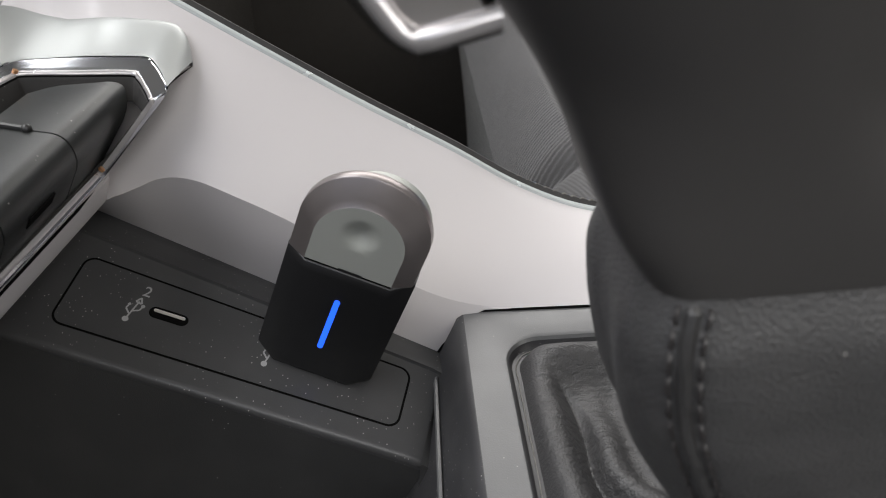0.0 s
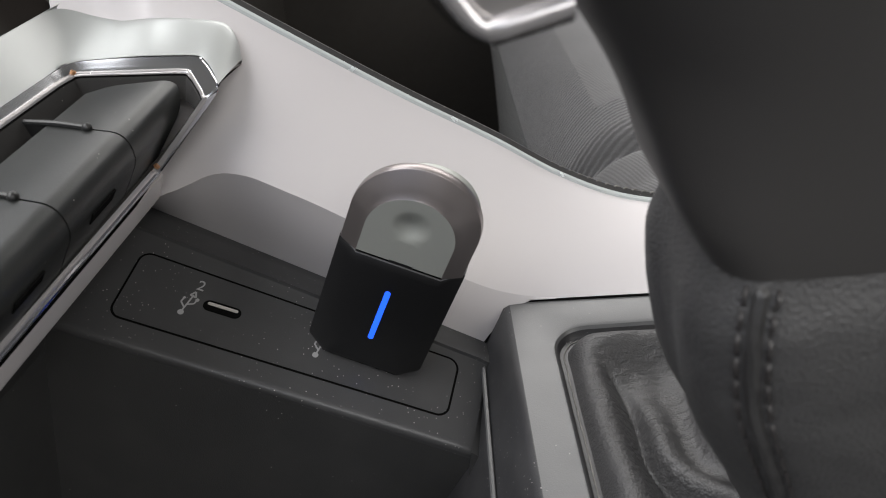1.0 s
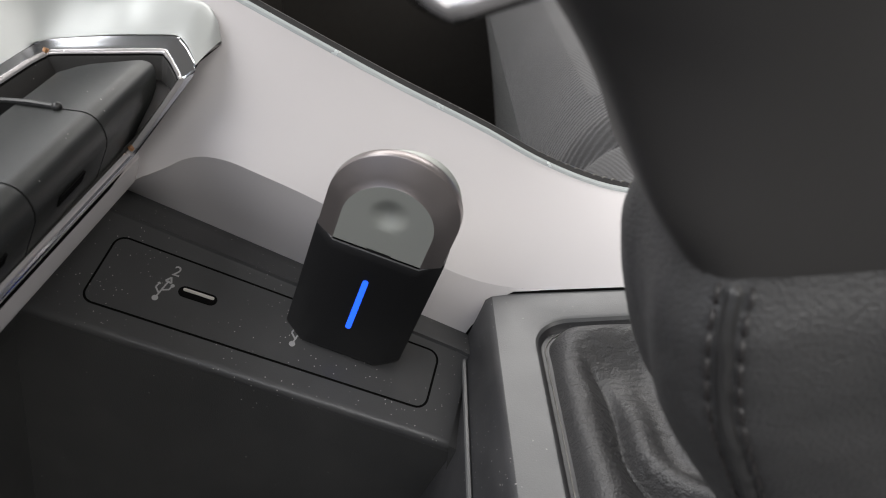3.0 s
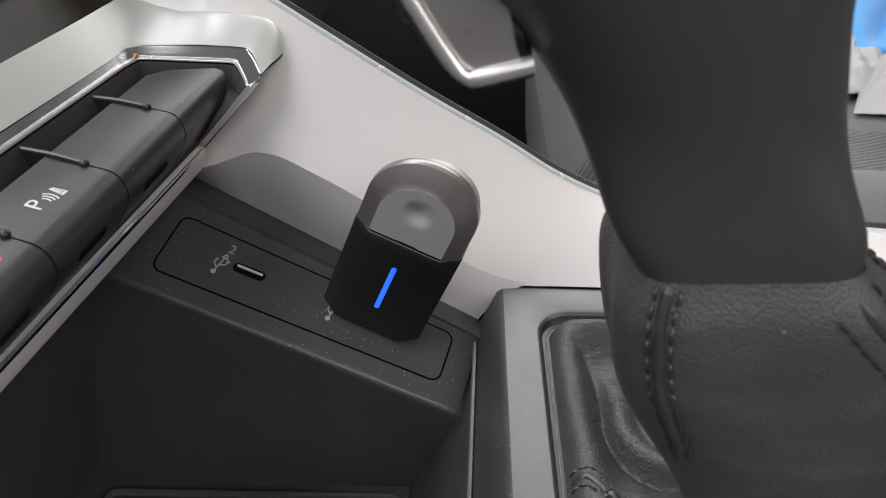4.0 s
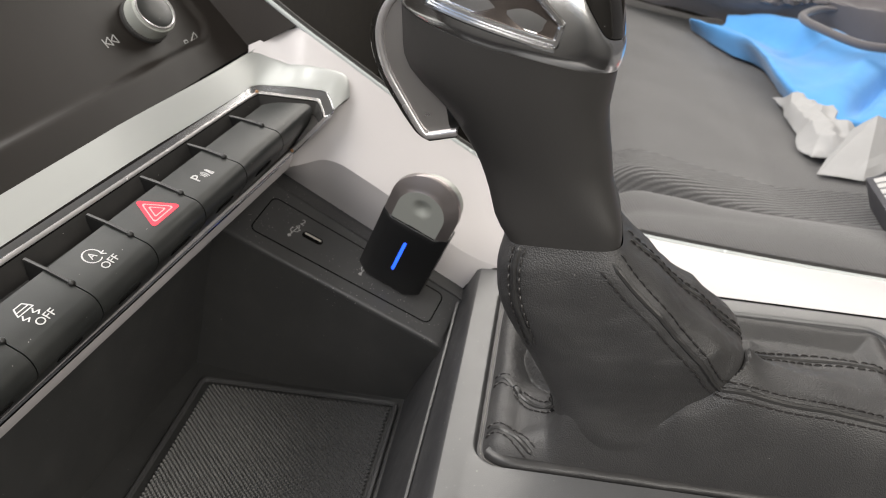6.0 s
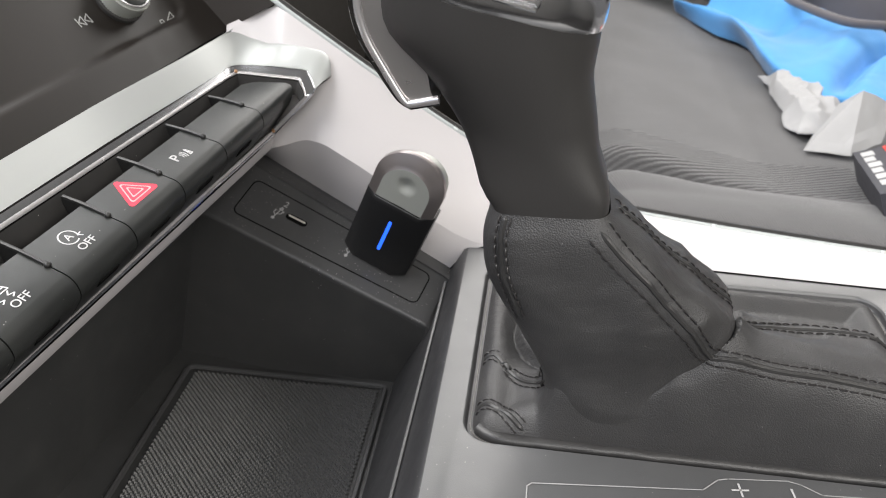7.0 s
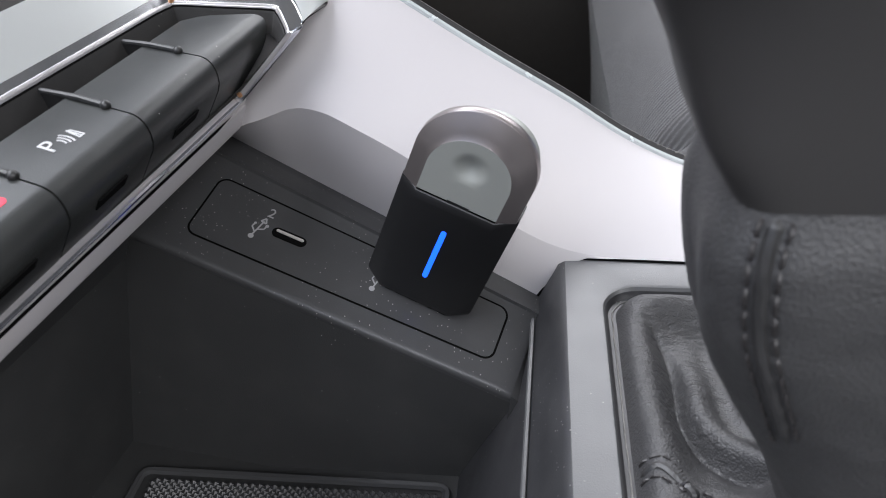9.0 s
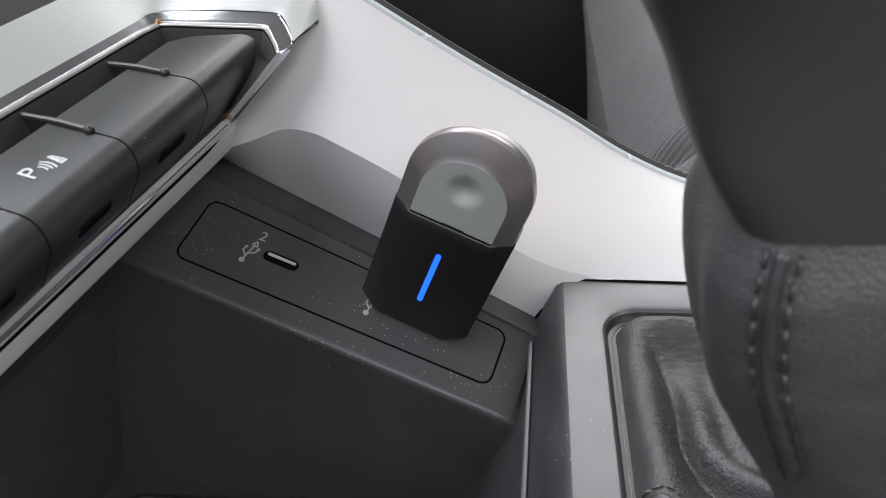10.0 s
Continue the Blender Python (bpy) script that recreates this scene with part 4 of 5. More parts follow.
under(part("dial_cap", loft([dial_ring(9.7, 9.4), dial_ring(9.7, 10.0), dial_ring(8.4, 10.4), dial_ring(3.4, 10.6)]), KEY, label="dark rubbery cap"), dial)


def dash_strokes(lines, width, lift=-2.05):
    bm = bmesh.new()
    for pts in lines:
        for (s0, k0), (s1, k1) in zip(pts, pts[1:]):
            a, b = dash_point(s0, k0, lift), dash_point(s1, k1, lift)
            d = (b - a).normalized()
            q = d.cross(DN) * (width * 0.0005)
            bm.faces.new([bm.verts.new(p) for p in (a + q, a - q, b - q, b + q)])
    return bm


part("skip_back_sign", dash_strokes([[(-19.2, 28), (-19.2, 32)], [(-16, 28), (-18.8, 30), (-16, 32), (-16, 28)], [(-12.6, 28), (-15.4, 30), (-12.6, 32), (-12.6, 28)]], 0.5), PRINT_GREY, dash, smooth=False)
part("volume_sign", dash_strokes([[(22.5, 15.5), (27.5, 15.5), (27.5, 18.5), (22.5, 15.5)], [(18.5, 15.5), (20.5, 15.5), (20.5, 17.0), (18.5, 17.0), (18.5, 15.5)]], 0.5), PRINT_GREY, dash, smooth=False)
# ================================================================ gear lever
lever = thing("gear_lever", "gear lever with dark leather grip, chrome collar and glossy cap", "gear lever", (0.055, 0.101, 0.06))
LEVER = [(0.085, 0.0565, 0.0165, 0.0160), (0.098, 0.0550, 0.0175, 0.0168), (0.104, 0.0528, 0.0192, 0.0172), (0.115, 0.0487, 0.0194, 0.0178), (0.125, 0.0450, 0.0210, 0.0190), (0.138, 0.0390, 0.0244, 0.0212), (0.144, 0.0358, 0.0278, 0.0222), (0.150, 0.0337, 0.0303, 0.0229), (0.160, 0.0334, 0.0309, 0.0235), (0.170, 0.0325, 0.0300, 0.0228), (0.180, 0.0325, 0.0262, 0.0205), (0.187, 0.0330, 0.0200, 0.0160), (0.1912, 0.0335, 0.0120, 0.0095), (0.1930, 0.0340, 0.0004, 0.0004)]
LY = 0.1015


def lever_point(a, z):
    cx, rx, ry = table(z, LEVER)
    c, s = math.cos(a), math.sin(a)
    p = 0.86 - 0.50 * max(0.0, min(1.0, (0.122 - z) / 0.018))
    return Vector((cx + rx * math.copysign(abs(c) ** p, c), LY + ry * math.copysign(abs(s) ** p, s), z))


def line_low(a):
    """Upper border of the leather grip."""
    return 0.1585 - 0.0075 * math.cos(a)


def line_high(a):
    """Lower border of the glossy cap: an arch on either side."""
    c = math.cos(a)
    return line_low(a) + 0.0014 + table(c, [(-1.0, 0.0025), (-0.95, 0.0048), (-0.87, 0.0105), (-0.77, 0.0155), (-0.52, 0.0215), (-0.2, 0.0256), (0.05, 0.0268), (0.32, 0.0258), (0.58, 0.0192), (0.67, 0.0140), (0.77, 0.0092), (0.86, 0.0080), (1.0, 0.0080)])


NA = 192
ANG = [2 * math.pi * k / NA for k in range(NA)]
rows = 22
under(part("grip", loft([[lever_point(a, 0.088 + (line_low(a) - 0.088) * k / rows) for a in ANG] for k in range(rows + 1)]), GRIP, label="smooth dark leather grip"), lever)


def bulged(a, z, out):
    p = lever_point(a, z)
    q = Vector((table(z, LEVER)[0], LY, z))
    return p + (p - q).normalized() * out


band_rows = [0.0, 0.04, 0.12, 0.3, 0.5, 0.7, 0.88, 0.97, 1.0]
under(part("chrome_collar", loft([[bulged(a, line_low(a) + (line_high(a) - line_low(a)) * k, 0.0009 * math.sin(math.pi * min(1, max(0, k))) ** 0.4 if 0 < k < 1 else -0.0002) for a in ANG] for k in band_rows], False), CHROME, label="polished chrome collar with an arched border"), lever)
cap_rows = [0.0, 0.05, 0.2, 0.4, 0.6, 0.8, 0.92, 1.0]
under(part("cap", loft([[bulged(a, line_high(a) + (0.1929 - line_high(a)) * k, 0.0004) for a in ANG] for k in cap_rows]), GLOSS, label="piano black cap"), lever)


def near_side(x, z, out):
    """On the grip's driver-side face."""
    cx, rx, ry = table(z, LEVER)
    c = max(-0.999, min(0.999, (x - cx) / rx))
    s = (1 - abs(c) ** (2 / 0.86)) ** (0.86 / 2)
    return Vector((x, LY - ry * s - out, z))


win = [(0.0122, 0.1690), (0.0159, 0.1752), (0.0250, 0.1770), (0.0352, 0.1772), (0.0415, 0.1725), (0.0470, 0.1667), (0.0456, 0.1606)]
ring = []
for (x0, z0), (x1, z1) in zip(win, win[1:] + win[:1]):
    for k in range(8):
        ring.append(near_side(x0 + (x1 - x0) * k / 8, z0 + (z1 - z0) * k / 8, 0.0014))
under(part("badge_frame", tube(ring, 0.0010, 8, closed=True), CHROME, label="bright frame of the side inset"), lever)
bm = bmesh.new()
cen = bm.verts.new(near_side(0.031, 0.1698, 0.0010))
vs = [bm.verts.new(p) for p in ring]
for k in range(len(vs)):
    bm.faces.new((vs[k], vs[(k + 1) % len(vs)], cen))
under(part("badge_inset", bm, BADGE, label="dark mirror-like inset"), lever)
for dz in (-0.0002, 0.0016):
    bar = [near_side(0.0126 + 0.0328 * k / 12, 0.1690 - 0.0083 * k / 12 + dz, 0.0018) for k in range(13)]
    under(part("badge_bar", tube(bar, 0.00075, 8), CHROME), lever)

# release trigger along the forward side
TRIG = smooth_curve([(0.0040, 0, 0.1705), (-0.0020, 0, 0.1640), (-0.0042, 0, 0.1560), (-0.0020, 0, 0.1465), (0.0035, 0, 0.1370), (0.0085, 0, 0.1298), (0.0110, 0, 0.1278)], 5)
TRIG_IN = smooth_curve([(0.0100, 0, 0.1690), (0.0085, 0, 0.1630), (0.0085, 0, 0.1560), (0.0115, 0, 0.1475), (0.0165, 0, 0.1385), (0.0182, 0, 0.1318), (0.0205, 0, 0.1302)], 5)


def trigger_point(k, d, side, out=0.0):
    """k along the trigger, d from its outer to its inner edge, side -1 towards the driver."""
    a, b = TRIG[k], TRIG_IN[k]
    w = 0.0066 + 0.0032 * k / (len(TRIG) - 1)
    p = a.lerp(b, d)
    return Vector((p.x, LY + side * (w + out), p.z))


NT = len(TRIG)
under(part("trigger", loft([[trigger_point(k, 0.0, -0.88), trigger_point(k, 0.05, -1), trigger_point(k, 1.0, -1.08), trigger_point(k, 1.0, 1.08), trigger_point(k, 0.05, 1), trigger_point(k, 0.0, 0.88)] for k in range(NT)]), TRIGGER, label="satin metal release trigger"), lever)
edge_near = [trigger_point(k, 0.10, -1, 0.0002) for k in range(NT)] + [trigger_point(NT - 1, d, -1, 0.0003) for d in (0.25, 0.5, 0.75, 1.0)]
under(part("trigger_frame", tube(edge_near, 0.0013, 10), SATIN, label="bright edge of the trigger"), lever)
edge_far = [trigger_point(k, 0.10, 1, 0.0002) for k in range(NT)] + [trigger_point(NT - 1, d, 1, 0.0003) for d in (0.25, 0.5, 0.75, 1.0)]
under(part("trigger_frame", tube(edge_far, 0.0013, 10), SATIN), lever)
under(part("trigger_rim", tube([trigger_point(k, -0.06, -0.9) for k in range(NT)] + [trigger_point(NT - 1, d, -0.95) + Vector((0, 0, -0.0012)) for d in (0.15, 0.5, 1.0)], 0.0008, 8), GLOSS, label="dark outer rim of the trigger"), lever)

# ================================================================ leather boot
boot = thing("gear_boot", "wrinkled black leather gear boot with double stitched seams", "gear boot", (0.11, 0.13, 0.015))


def superloop(cx, cy, rx, ry, p, a):
    c, s = math.cos(a), math.sin(a)
    return cx + rx * math.copysign(abs(c) ** p, c), cy + ry * math.copysign(abs(s) ** p, s)


# level: left x, right x, near y, far y, z left, z right, squareness
BOOT = [
    (0.0372, 0.0730, 0.0845, 0.1190, 0.0985, 0.0995, 0.40),
    (0.0358, 0.0790, 0.0822, 0.1215, 0.0880, 0.0930, 0.42),
    (0.0385, 0.0960, 0.0800, 0.1260, 0.0710, 0.0795, 0.52),
    (0.0470, 0.1150, 0.0805, 0.1330, 0.0520, 0.0640, 0.60),
    (0.0550, 0.1235, 0.0812, 0.1400, 0.0380, 0.0470, 0.50),
    (0.0600, 0.1330, 0.0808, 0.1480, 0.0250, 0.0350, 0.44),
    (0.0635, 0.1450, 0.0812, 0.1520, 0.0140, 0.0220, 0.42),
    (0.0650, 0.1560, 0.0818, 0.1540, 0.0060, 0.0090, 0.42),
]


def boot_level(t):
    rows_ = [(k, *b) for k, b in enumerate(BOOT)]
    return table(t * (len(BOOT) - 1), rows_)


def boot_point(t, a):
    xl, xr, yn, yf, zl, zr, p = boot_level(t)
    x, y = superloop((xl + xr) / 2, (yn + yf) / 2, (xr - xl) / 2, (yf - yn) / 2, max(0.2, p), a)
    q = max(0.0, min(1.0, (x - 0.084) / 0.042))
    y += 0.013 * q * q * (3 - 2 * q) * max(0.0, min(1.0, (t - 0.40) / 0.25)) * (1 - 0.9 * ease(0.55, 0.88, t)) * max(0.0, 1 - 2 * (y - yn) / (yf - yn))
    k = (x - xl) / max(1e-6, xr - xl)
    z = zl + (zr - zl) * k
    if t > 0.5:
        z -= 0.018 * min(1.0, (t - 0.5) / 0.25) * max(0.0, min(1.0, (y - 0.128) / 0.05)) ** 1.3
    w = max(0.0, math.sin(math.pi * min(1.0, t * 1.08))) ** 1.2
    left = max(0.0, -math.cos(a))
    f = 0.0044 * w * noise.noise(Vector((x * 26 + z * 9, y * 26, z * 30 - x * 8))) + 0.0009 * w * noise.noise(Vector((x * 85, y * 85, z * 70 + 5)))
    f += 0.0004 * w * noise.noise(Vector((x * 60 + z * 160, y * 300, z * 260 - x * 140)))
    f += 0.0013 * w * (0.4 - 2 * abs(noise.noise(Vector((x * 34 - z * 22, y * 30, z * 42 + x * 20))))) * ease(0.08, 0.25, t)
    f += 0.0016 * w * left * math.sin(y * 260 + x * 90)
    d = Vector((math.cos(a), math.sin(a), 0.5 + 1.2 * t)).normalized()
    return Vector((x, y, z)) + d * f


def bulge(a, b, x):
    t = max(0.0, min(1.0, (x - a) / (b - a)))
    return 1 - (1 - t) ** 2.2


RX0, RX1, RY0, RY1, RR = HX0 + 0.0022, HX1 - 0.0022, HY0 + 0.0022, HY1 - 0.0022, 0.0085


def rim_depth(x, y):
    qx, qy = abs(x - (RX0 + RX1) / 2) - (RX1 - RX0) / 2 + RR, abs(y - (RY0 + RY1) / 2) - (RY1 - RY0) / 2 + RR
    return RR - math.hypot(max(qx, 0), max(qy, 0)) - min(0.0, max(qx, qy))


def fold_line(y):
    return table(y, [(0.100, 0.0780), (0.112, 0.0720), (0.118, 0.0660), (0.1222, 0.0600), (0.1279, 0.0541), (0.1336, 0.0503), (0.140, 0.0485), (0.151, 0.0490), (0.164, 0.0480), (0.181, 0.0420), (0.19, 0.0390)])


def skirt_z(x, y):
    d = max(0.0, rim_depth(x, y))
    z = 0.0112 + 0.0066 * (1 - math.exp(-(d / 0.0028) ** 1.5))
    low = max(1 - ease(0.055, 0.075, x), ease(0.140, 0.156, y))
    z -= 0.0045 * ease(0.0065, 0.0165, d) * low * (0.45 + 0.55 * ease(0.112, 0.130, y))
    # one deep fold running back from the forward corner
    g = ease(0.108, 0.122, y) * (1 - ease(0.164, 0.184, y)) * (1 - ease(0.075, 0.10, x))
    if g > 0:
        slope = (fold_line(y + 0.001) - fold_line(y - 0.001)) / 0.002
        e = (x - fold_line(y)) / math.hypot(1, slope)
        lip = 0.35 + 0.95 * (1 - ease(0.142, 0.168, y))
        z += g * 0.001 * (table(e * 1000, [(-14, 0.0), (-10, -0.3), (-6, -1.4), (-3, -2.9), (-1, -3.9), (0.4, -3.7), (10, -3.2), (18, -1.5), (24, 0.0), (30, 0.0)])
                          + lip * table(e * 1000, [(-2, 0.0), (-0.6, 0.0), (0.5, 1.9), (1.7, 4.2), (3.4, 5.0), (5.6, 4.2), (8.5, 2.2), (11.5, 1.8), (15, 3.4), (20, 1.5), (26, 0.0)]))
        z += g * 0.0003 * (1 - 2 * abs(noise.noise(Vector((e * 90, y * 420 + e * 260, 1))))) * math.exp(-((e - 0.0075) / 0.005) ** 2) * ease(0.126, 0.136, y)
    z += 0.006 * ease(0.046, 0.062, x) * (1 - ease(0.108, 0.12, y)) * ease(0.0, 0.012, d) * (1 - ease(0.09, 0.11, x))
    # the raised part behind the lever
    z += 0.0222 * ease(0.090, 0.122, x) * (1 - ease(0.172, 0.2010, x)) * bulge(0.0790, 0.0838 + 0.0080 * ease(0.105, 0.14, x), y) * (1 - ease(0.127, 0.150, y))
    # the near slope up to the neck
    z += 0.010 * ease(0.057, 0.064, x) * (1 - ease(0.135, 0.198, x)) * bulge(0.0798, 0.0865, y) * (1 - ease(0.100, 0.125, y))
    k = ease(0.0, 0.007, d)
    return z + k * (0.0020 * noise.noise(Vector((x * 30, y * 34, 3))) + 0.0006 * noise.noise(Vector((x * 90, y * 110, 6))))


def skirt_point(i, j):
    k = i * len(SKIRT_RIM)
    p = SKIRT_RIM[int(round(k)) % len(SKIRT_RIM)]
    half = (RY1 - RY0) / 2 * 0.9
    m = Vector((min(max(p.x, RX0 + half), RX1 - half), (RY0 + RY1) / 2))
    q = p.lerp(m, j ** 1.25)
    return Vector((q.x, q.y, skirt_z(q.x, q.y)))


def resampled(points, n):
    """Points at even steps along a closed line."""
    pts = [Vector(p) for p in points] + [Vector(points[0])]
    cum = [0.0]
    for a, b in zip(pts, pts[1:]):
        cum.append(cum[-1] + (b - a).length)
    out, k = [], 0
    for i in range(n):
        d = cum[-1] * i / n
        while cum[k + 1] < d:
            k += 1
        out.append(pts[k].lerp(pts[k + 1], (d - cum[k]) / max(1e-9, cum[k + 1] - cum[k])))
    return out


SKIRT_RIM = resampled(rounded_rect(RX0, RY0, RX1, RY1, RR, 10), 520)
boot_ob = under(part("boot_neck", grid_mesh(lambda i, j: boot_point(j, 2 * math.pi * i), 260, 110, closed_u=True), CREASED, label="soft black leather neck"), boot)
from mathutils import bvhtree
NECK = bvhtree.BVHTree.FromPolygons([v.co[:] for v in boot_ob.data.vertices], [p.vertices[:] for p in boot_ob.data.polygons])


def gathered(p):
    """Draws the skirt up where it runs into the neck, behind the lever and along the near side."""
    inside = rim_depth(p.x, p.y)
    behind = ease(0.088, 0.112, p.x) * ease(0.0, 0.012, inside)
    beside = ease(0.058, 0.070, p.x) * (1 - ease(0.100, 0.112, p.y)) * ease(0.0008, 0.0050, inside)
    if behind <= 0 and beside <= 0:
        return p
    d = NECK.find_nearest(p)[3]
    return p + Vector((0, 0, max(0.0036 * behind * math.exp(-d / 0.0045), 0.0095 * beside * math.exp(-d / 0.0070))))


skirt_ob = under(part("boot_skirt", grid_mesh(lambda i, j: gathered(skirt_point(i, j)), 520, 120, closed_u=True), CREASED, label="wrinkled black leather skirt"), boot)
nv = len(boot_ob.data.vertices)
BT = bvhtree.BVHTree.FromPolygons([v.co[:] for ob in (boot_ob, skirt_ob) for v in ob.data.vertices], [p.vertices[:] for p in boot_ob.data.polygons] + [[nv + k for k in p.vertices] for p in skirt_ob.data.polygons])


def on_boot(p, out=0.0):
    p = Vector(p)
    d = Vector((max(-0.5, min(0.5, (p.x - 0.075) * 8)), -0.5, 0.75)).normalized()
    q, n, _, _ = BT.ray_cast(p + d * 0.012, -d, 0.02)
    if q is None:
        q, n, _, _ = BT.find_nearest(p)
    c = Vector((0.09, 0.115, 0.0))
    if n.dot(q - c) < 0:
        n = -n
    return q + n * out, n


def seam(points, gap=0.0025, ridge=True, top_gap=0.0):
    points = [p if len(p) > 2 else (*p, skirt_z(*p)) for p in points]
    path = [on_boot(p)[0] for p in smooth_curve(points, 24)]
    for _ in range(10):
        path = [path[0], *[(a + b * 2 + c) / 4 for a, b, c in zip(path, path[1:], path[2:])], path[-1]]
    if ridge:
        under(part("seam_ridge", tube([on_boot(p, -0.0004)[0] for p in path], lambda f: 0.0011 * min(1.0, 0.2 + 14 * f, 0.2 + 14 * (1 - f)), 8), LEATHER, label="raised leather seam"), boot)
    bms = []
    for side in (-1, 1):
        dist = 0.0
        line = []
        for k in range(1, len(path) - 1):
            d = (path[k + 1] - path[k - 1]).normalized()
            n = on_boot(path[k])[1]
            line.append(on_boot(path[k] + d.cross(n).normalized() * ((gap + top_gap * max(0.0, 1 - 2.2 * k / len(path))) * side), 0.00022)[0])
        acc, start = 0.0, line[0]
        for p, q in zip(line, line[1:]):
            step = (q - p).length
            acc += step
            if acc > 0.0030:
                d = (q - start)
                a, b = start + d * 0.10, start + d * 0.86
                n = on_boot(a)[1]
                bms.append(tube([a - n * 0.0003, a.lerp(b, 0.2) + n * 0.00012, a.lerp(b, 0.5) + n * 0.0002, a.lerp(b, 0.8) + n * 0.00012, b - n * 0.0003], 0.0003, 6))
                start, acc = q, 0.0
    under(part("stitching", merge(*bms), THREAD, label="black double stitching"), boot)


seam([(0.0690, 0.0830, 0.0985), (0.0760, 0.0828, 0.0895), (0.0905, 0.0830, 0.0740), (0.1060, 0.0850, 0.0575), (0.1220, 0.0910, 0.0440), (0.1310, 0.0930, 0.0400), (0.1450, 0.0930, 0.0395), (0.1700, 0.0920, 0.0380), (0.1950, 0.0890, 0.0280)], top_gap=0.0016)
seam([(0.0745, 0.1000, 0.0990), (0.0900, 0.1030, 0.0850), (0.1080, 0.1100, 0.0640), (0.1240, 0.1190, 0.0430), (0.1380, 0.1240, 0.0390), (0.1600, 0.1270, 0.0385), (0.1820, 0.1260, 0.0360), (0.1980, 0.1240, 0.0250)])
seam([(0.0425, 0.0860, 0.0970), (0.0420, 0.0850, 0.0880), (0.0440, 0.0850, 0.0750), (0.0500, 0.0850, 0.0600)], 0.0018)
seam([(0.0366, 0.1205), (0.0400, 0.1208), (0.0435, 0.1175), (0.0480, 0.1120), (0.0540, 0.1050), (0.0610, 0.0970)], 0.0026)
seam([(0.0366, 0.0925), (0.0395, 0.0925), (0.0430, 0.0900), (0.0480, 0.0860), (0.0540, 0.0815)], 0.0025)
under(part("boot_roll", tube([(0.0385 + 0.162 * k / 60, 0.0803 + 0.0003 * noise.noise(Vector((k * 0.3, 0, 0))) + 0.004 * max(0.0, 1 - k / 3) ** 2, 0.0128 + 0.0004 * noise.noise(Vector((k * 0.25, 3, 0)))) for k in range(61)], 0.0026, 12), LEATHER, label="rounded leather roll along the rim"), boot)
under(part("rim_bead", tube([(p.x + 0.0002 * noise.noise(Vector((p.x * 300, p.y * 300, 0))), p.y + 0.0002 * noise.noise(Vector((p.x * 300, p.y * 300, 5))), PZ - 0.0029) for p in resampled(rounded_rect(RX0 - 0.0002, RY0 - 0.0002, RX1 + 0.0002, RY1 + 0.0002, RR, 8), 240)], lambda f: 0.00016 + 0.00012 * noise.noise(Vector((f * 90, 0, 2))), 5, closed=True), EDGING, label="dusty pale thread round the boot"), boot)

# ================================================================ wireless dongle in the second socket
dongle = thing("usb_dongle", "black plug-in dongle with a gunmetal arch and a lit blue bar", "usb dongle", tuple(shelf(-4, 14, 0)))
DU = Vector((0.9190, -0.2000, -0.3400)).normalized()
DVv = Vector((0.3530, -0.2070, 0.9120))
DVv = (DVv - DU * DVv.dot(DU)).normalized()
DW = DVv.cross(DU).normalized()          # to the back
if DW.y < 0:
    DW = -DW
DO = Vector((-0.0202, 0.1860, 0.0130))   # middle of the lower edge
DVv = DVv + DU * 0.066                    # it leans a little in the socket


def dg(u, v, w):
    return DO + (DU * u + DVv * v + DW * w) * 0.001


def dong_profile(half, front, back, ch):
    """Horizontal section: a proud front between chamfered sides."""
    return [(-half + ch, front), (half - ch, front), (half, front + 4.2), (half, back - 3), (half - 3, back), (-half + 3, back), (-half, back - 3), (-half, front + 4.2)]


body_rings = []
for v, half, fr in ((0.0, 15.2, -2.8), (0.7, 16.0, -3.8), (2.4, 16.3, -4.3), (37.0, 16.3, -4.3), (39.4, 16.3, -4.3), (39.75, 16.1, -4.1), (39.75, 15.5, -3.5), (38.6, 15.3, -3.3)):
    body_rings.append([dg(u, v + (0.9 if (abs(u) > half - 0.5 and v > 38) else 0.0), w) for u, w in dong_profile(half, fr, 10.0, 5.4)])
under(part("body", bevelled(loft(body_rings), 0.0002, 2, 20), RUBBER, label="matt black angular shell"), dongle)
# the highlight along the shell's lip, laid on as a thin paler tube
lip = [dg(u, v, w) for u, v, w in ((-16.0, 40.75, 4.0), (-16.05, 40.75, -0.1), (-10.9, 39.9, -4.1), (10.9, 39.9, -4.1), (16.05, 40.75, -0.1), (16.0, 40.75, 4.0))]
under(part("shell_lip", tube(lip, 0.00016, 6), GREY, label="pale line for the highlight on the shell's upper edge"), dongle)
under(part("plug", bevelled(extrude_poly([dg(u, -4.5, w) for u, w in ((-6, 1.0), (6, 1.0), (6, 5.5), (-6, 5.5))], DVv * 0.0049), 0.0003, 1), STEEL, label="metal plug pushed into the socket"), dongle)
AC = 51.4


def arch_ring(r, w, centre=AC, foot=40.2, du=-0.15, seg=48):
    """An arch: straight legs and a half circle."""
    pts = [(r, foot), *[(r * math.cos(math.pi * k / seg), centre + r * math.sin(math.pi * k / seg)) for k in range(seg + 1)], (-r, foot)]
    return [dg(u + du, v, w) for u, v in pts]


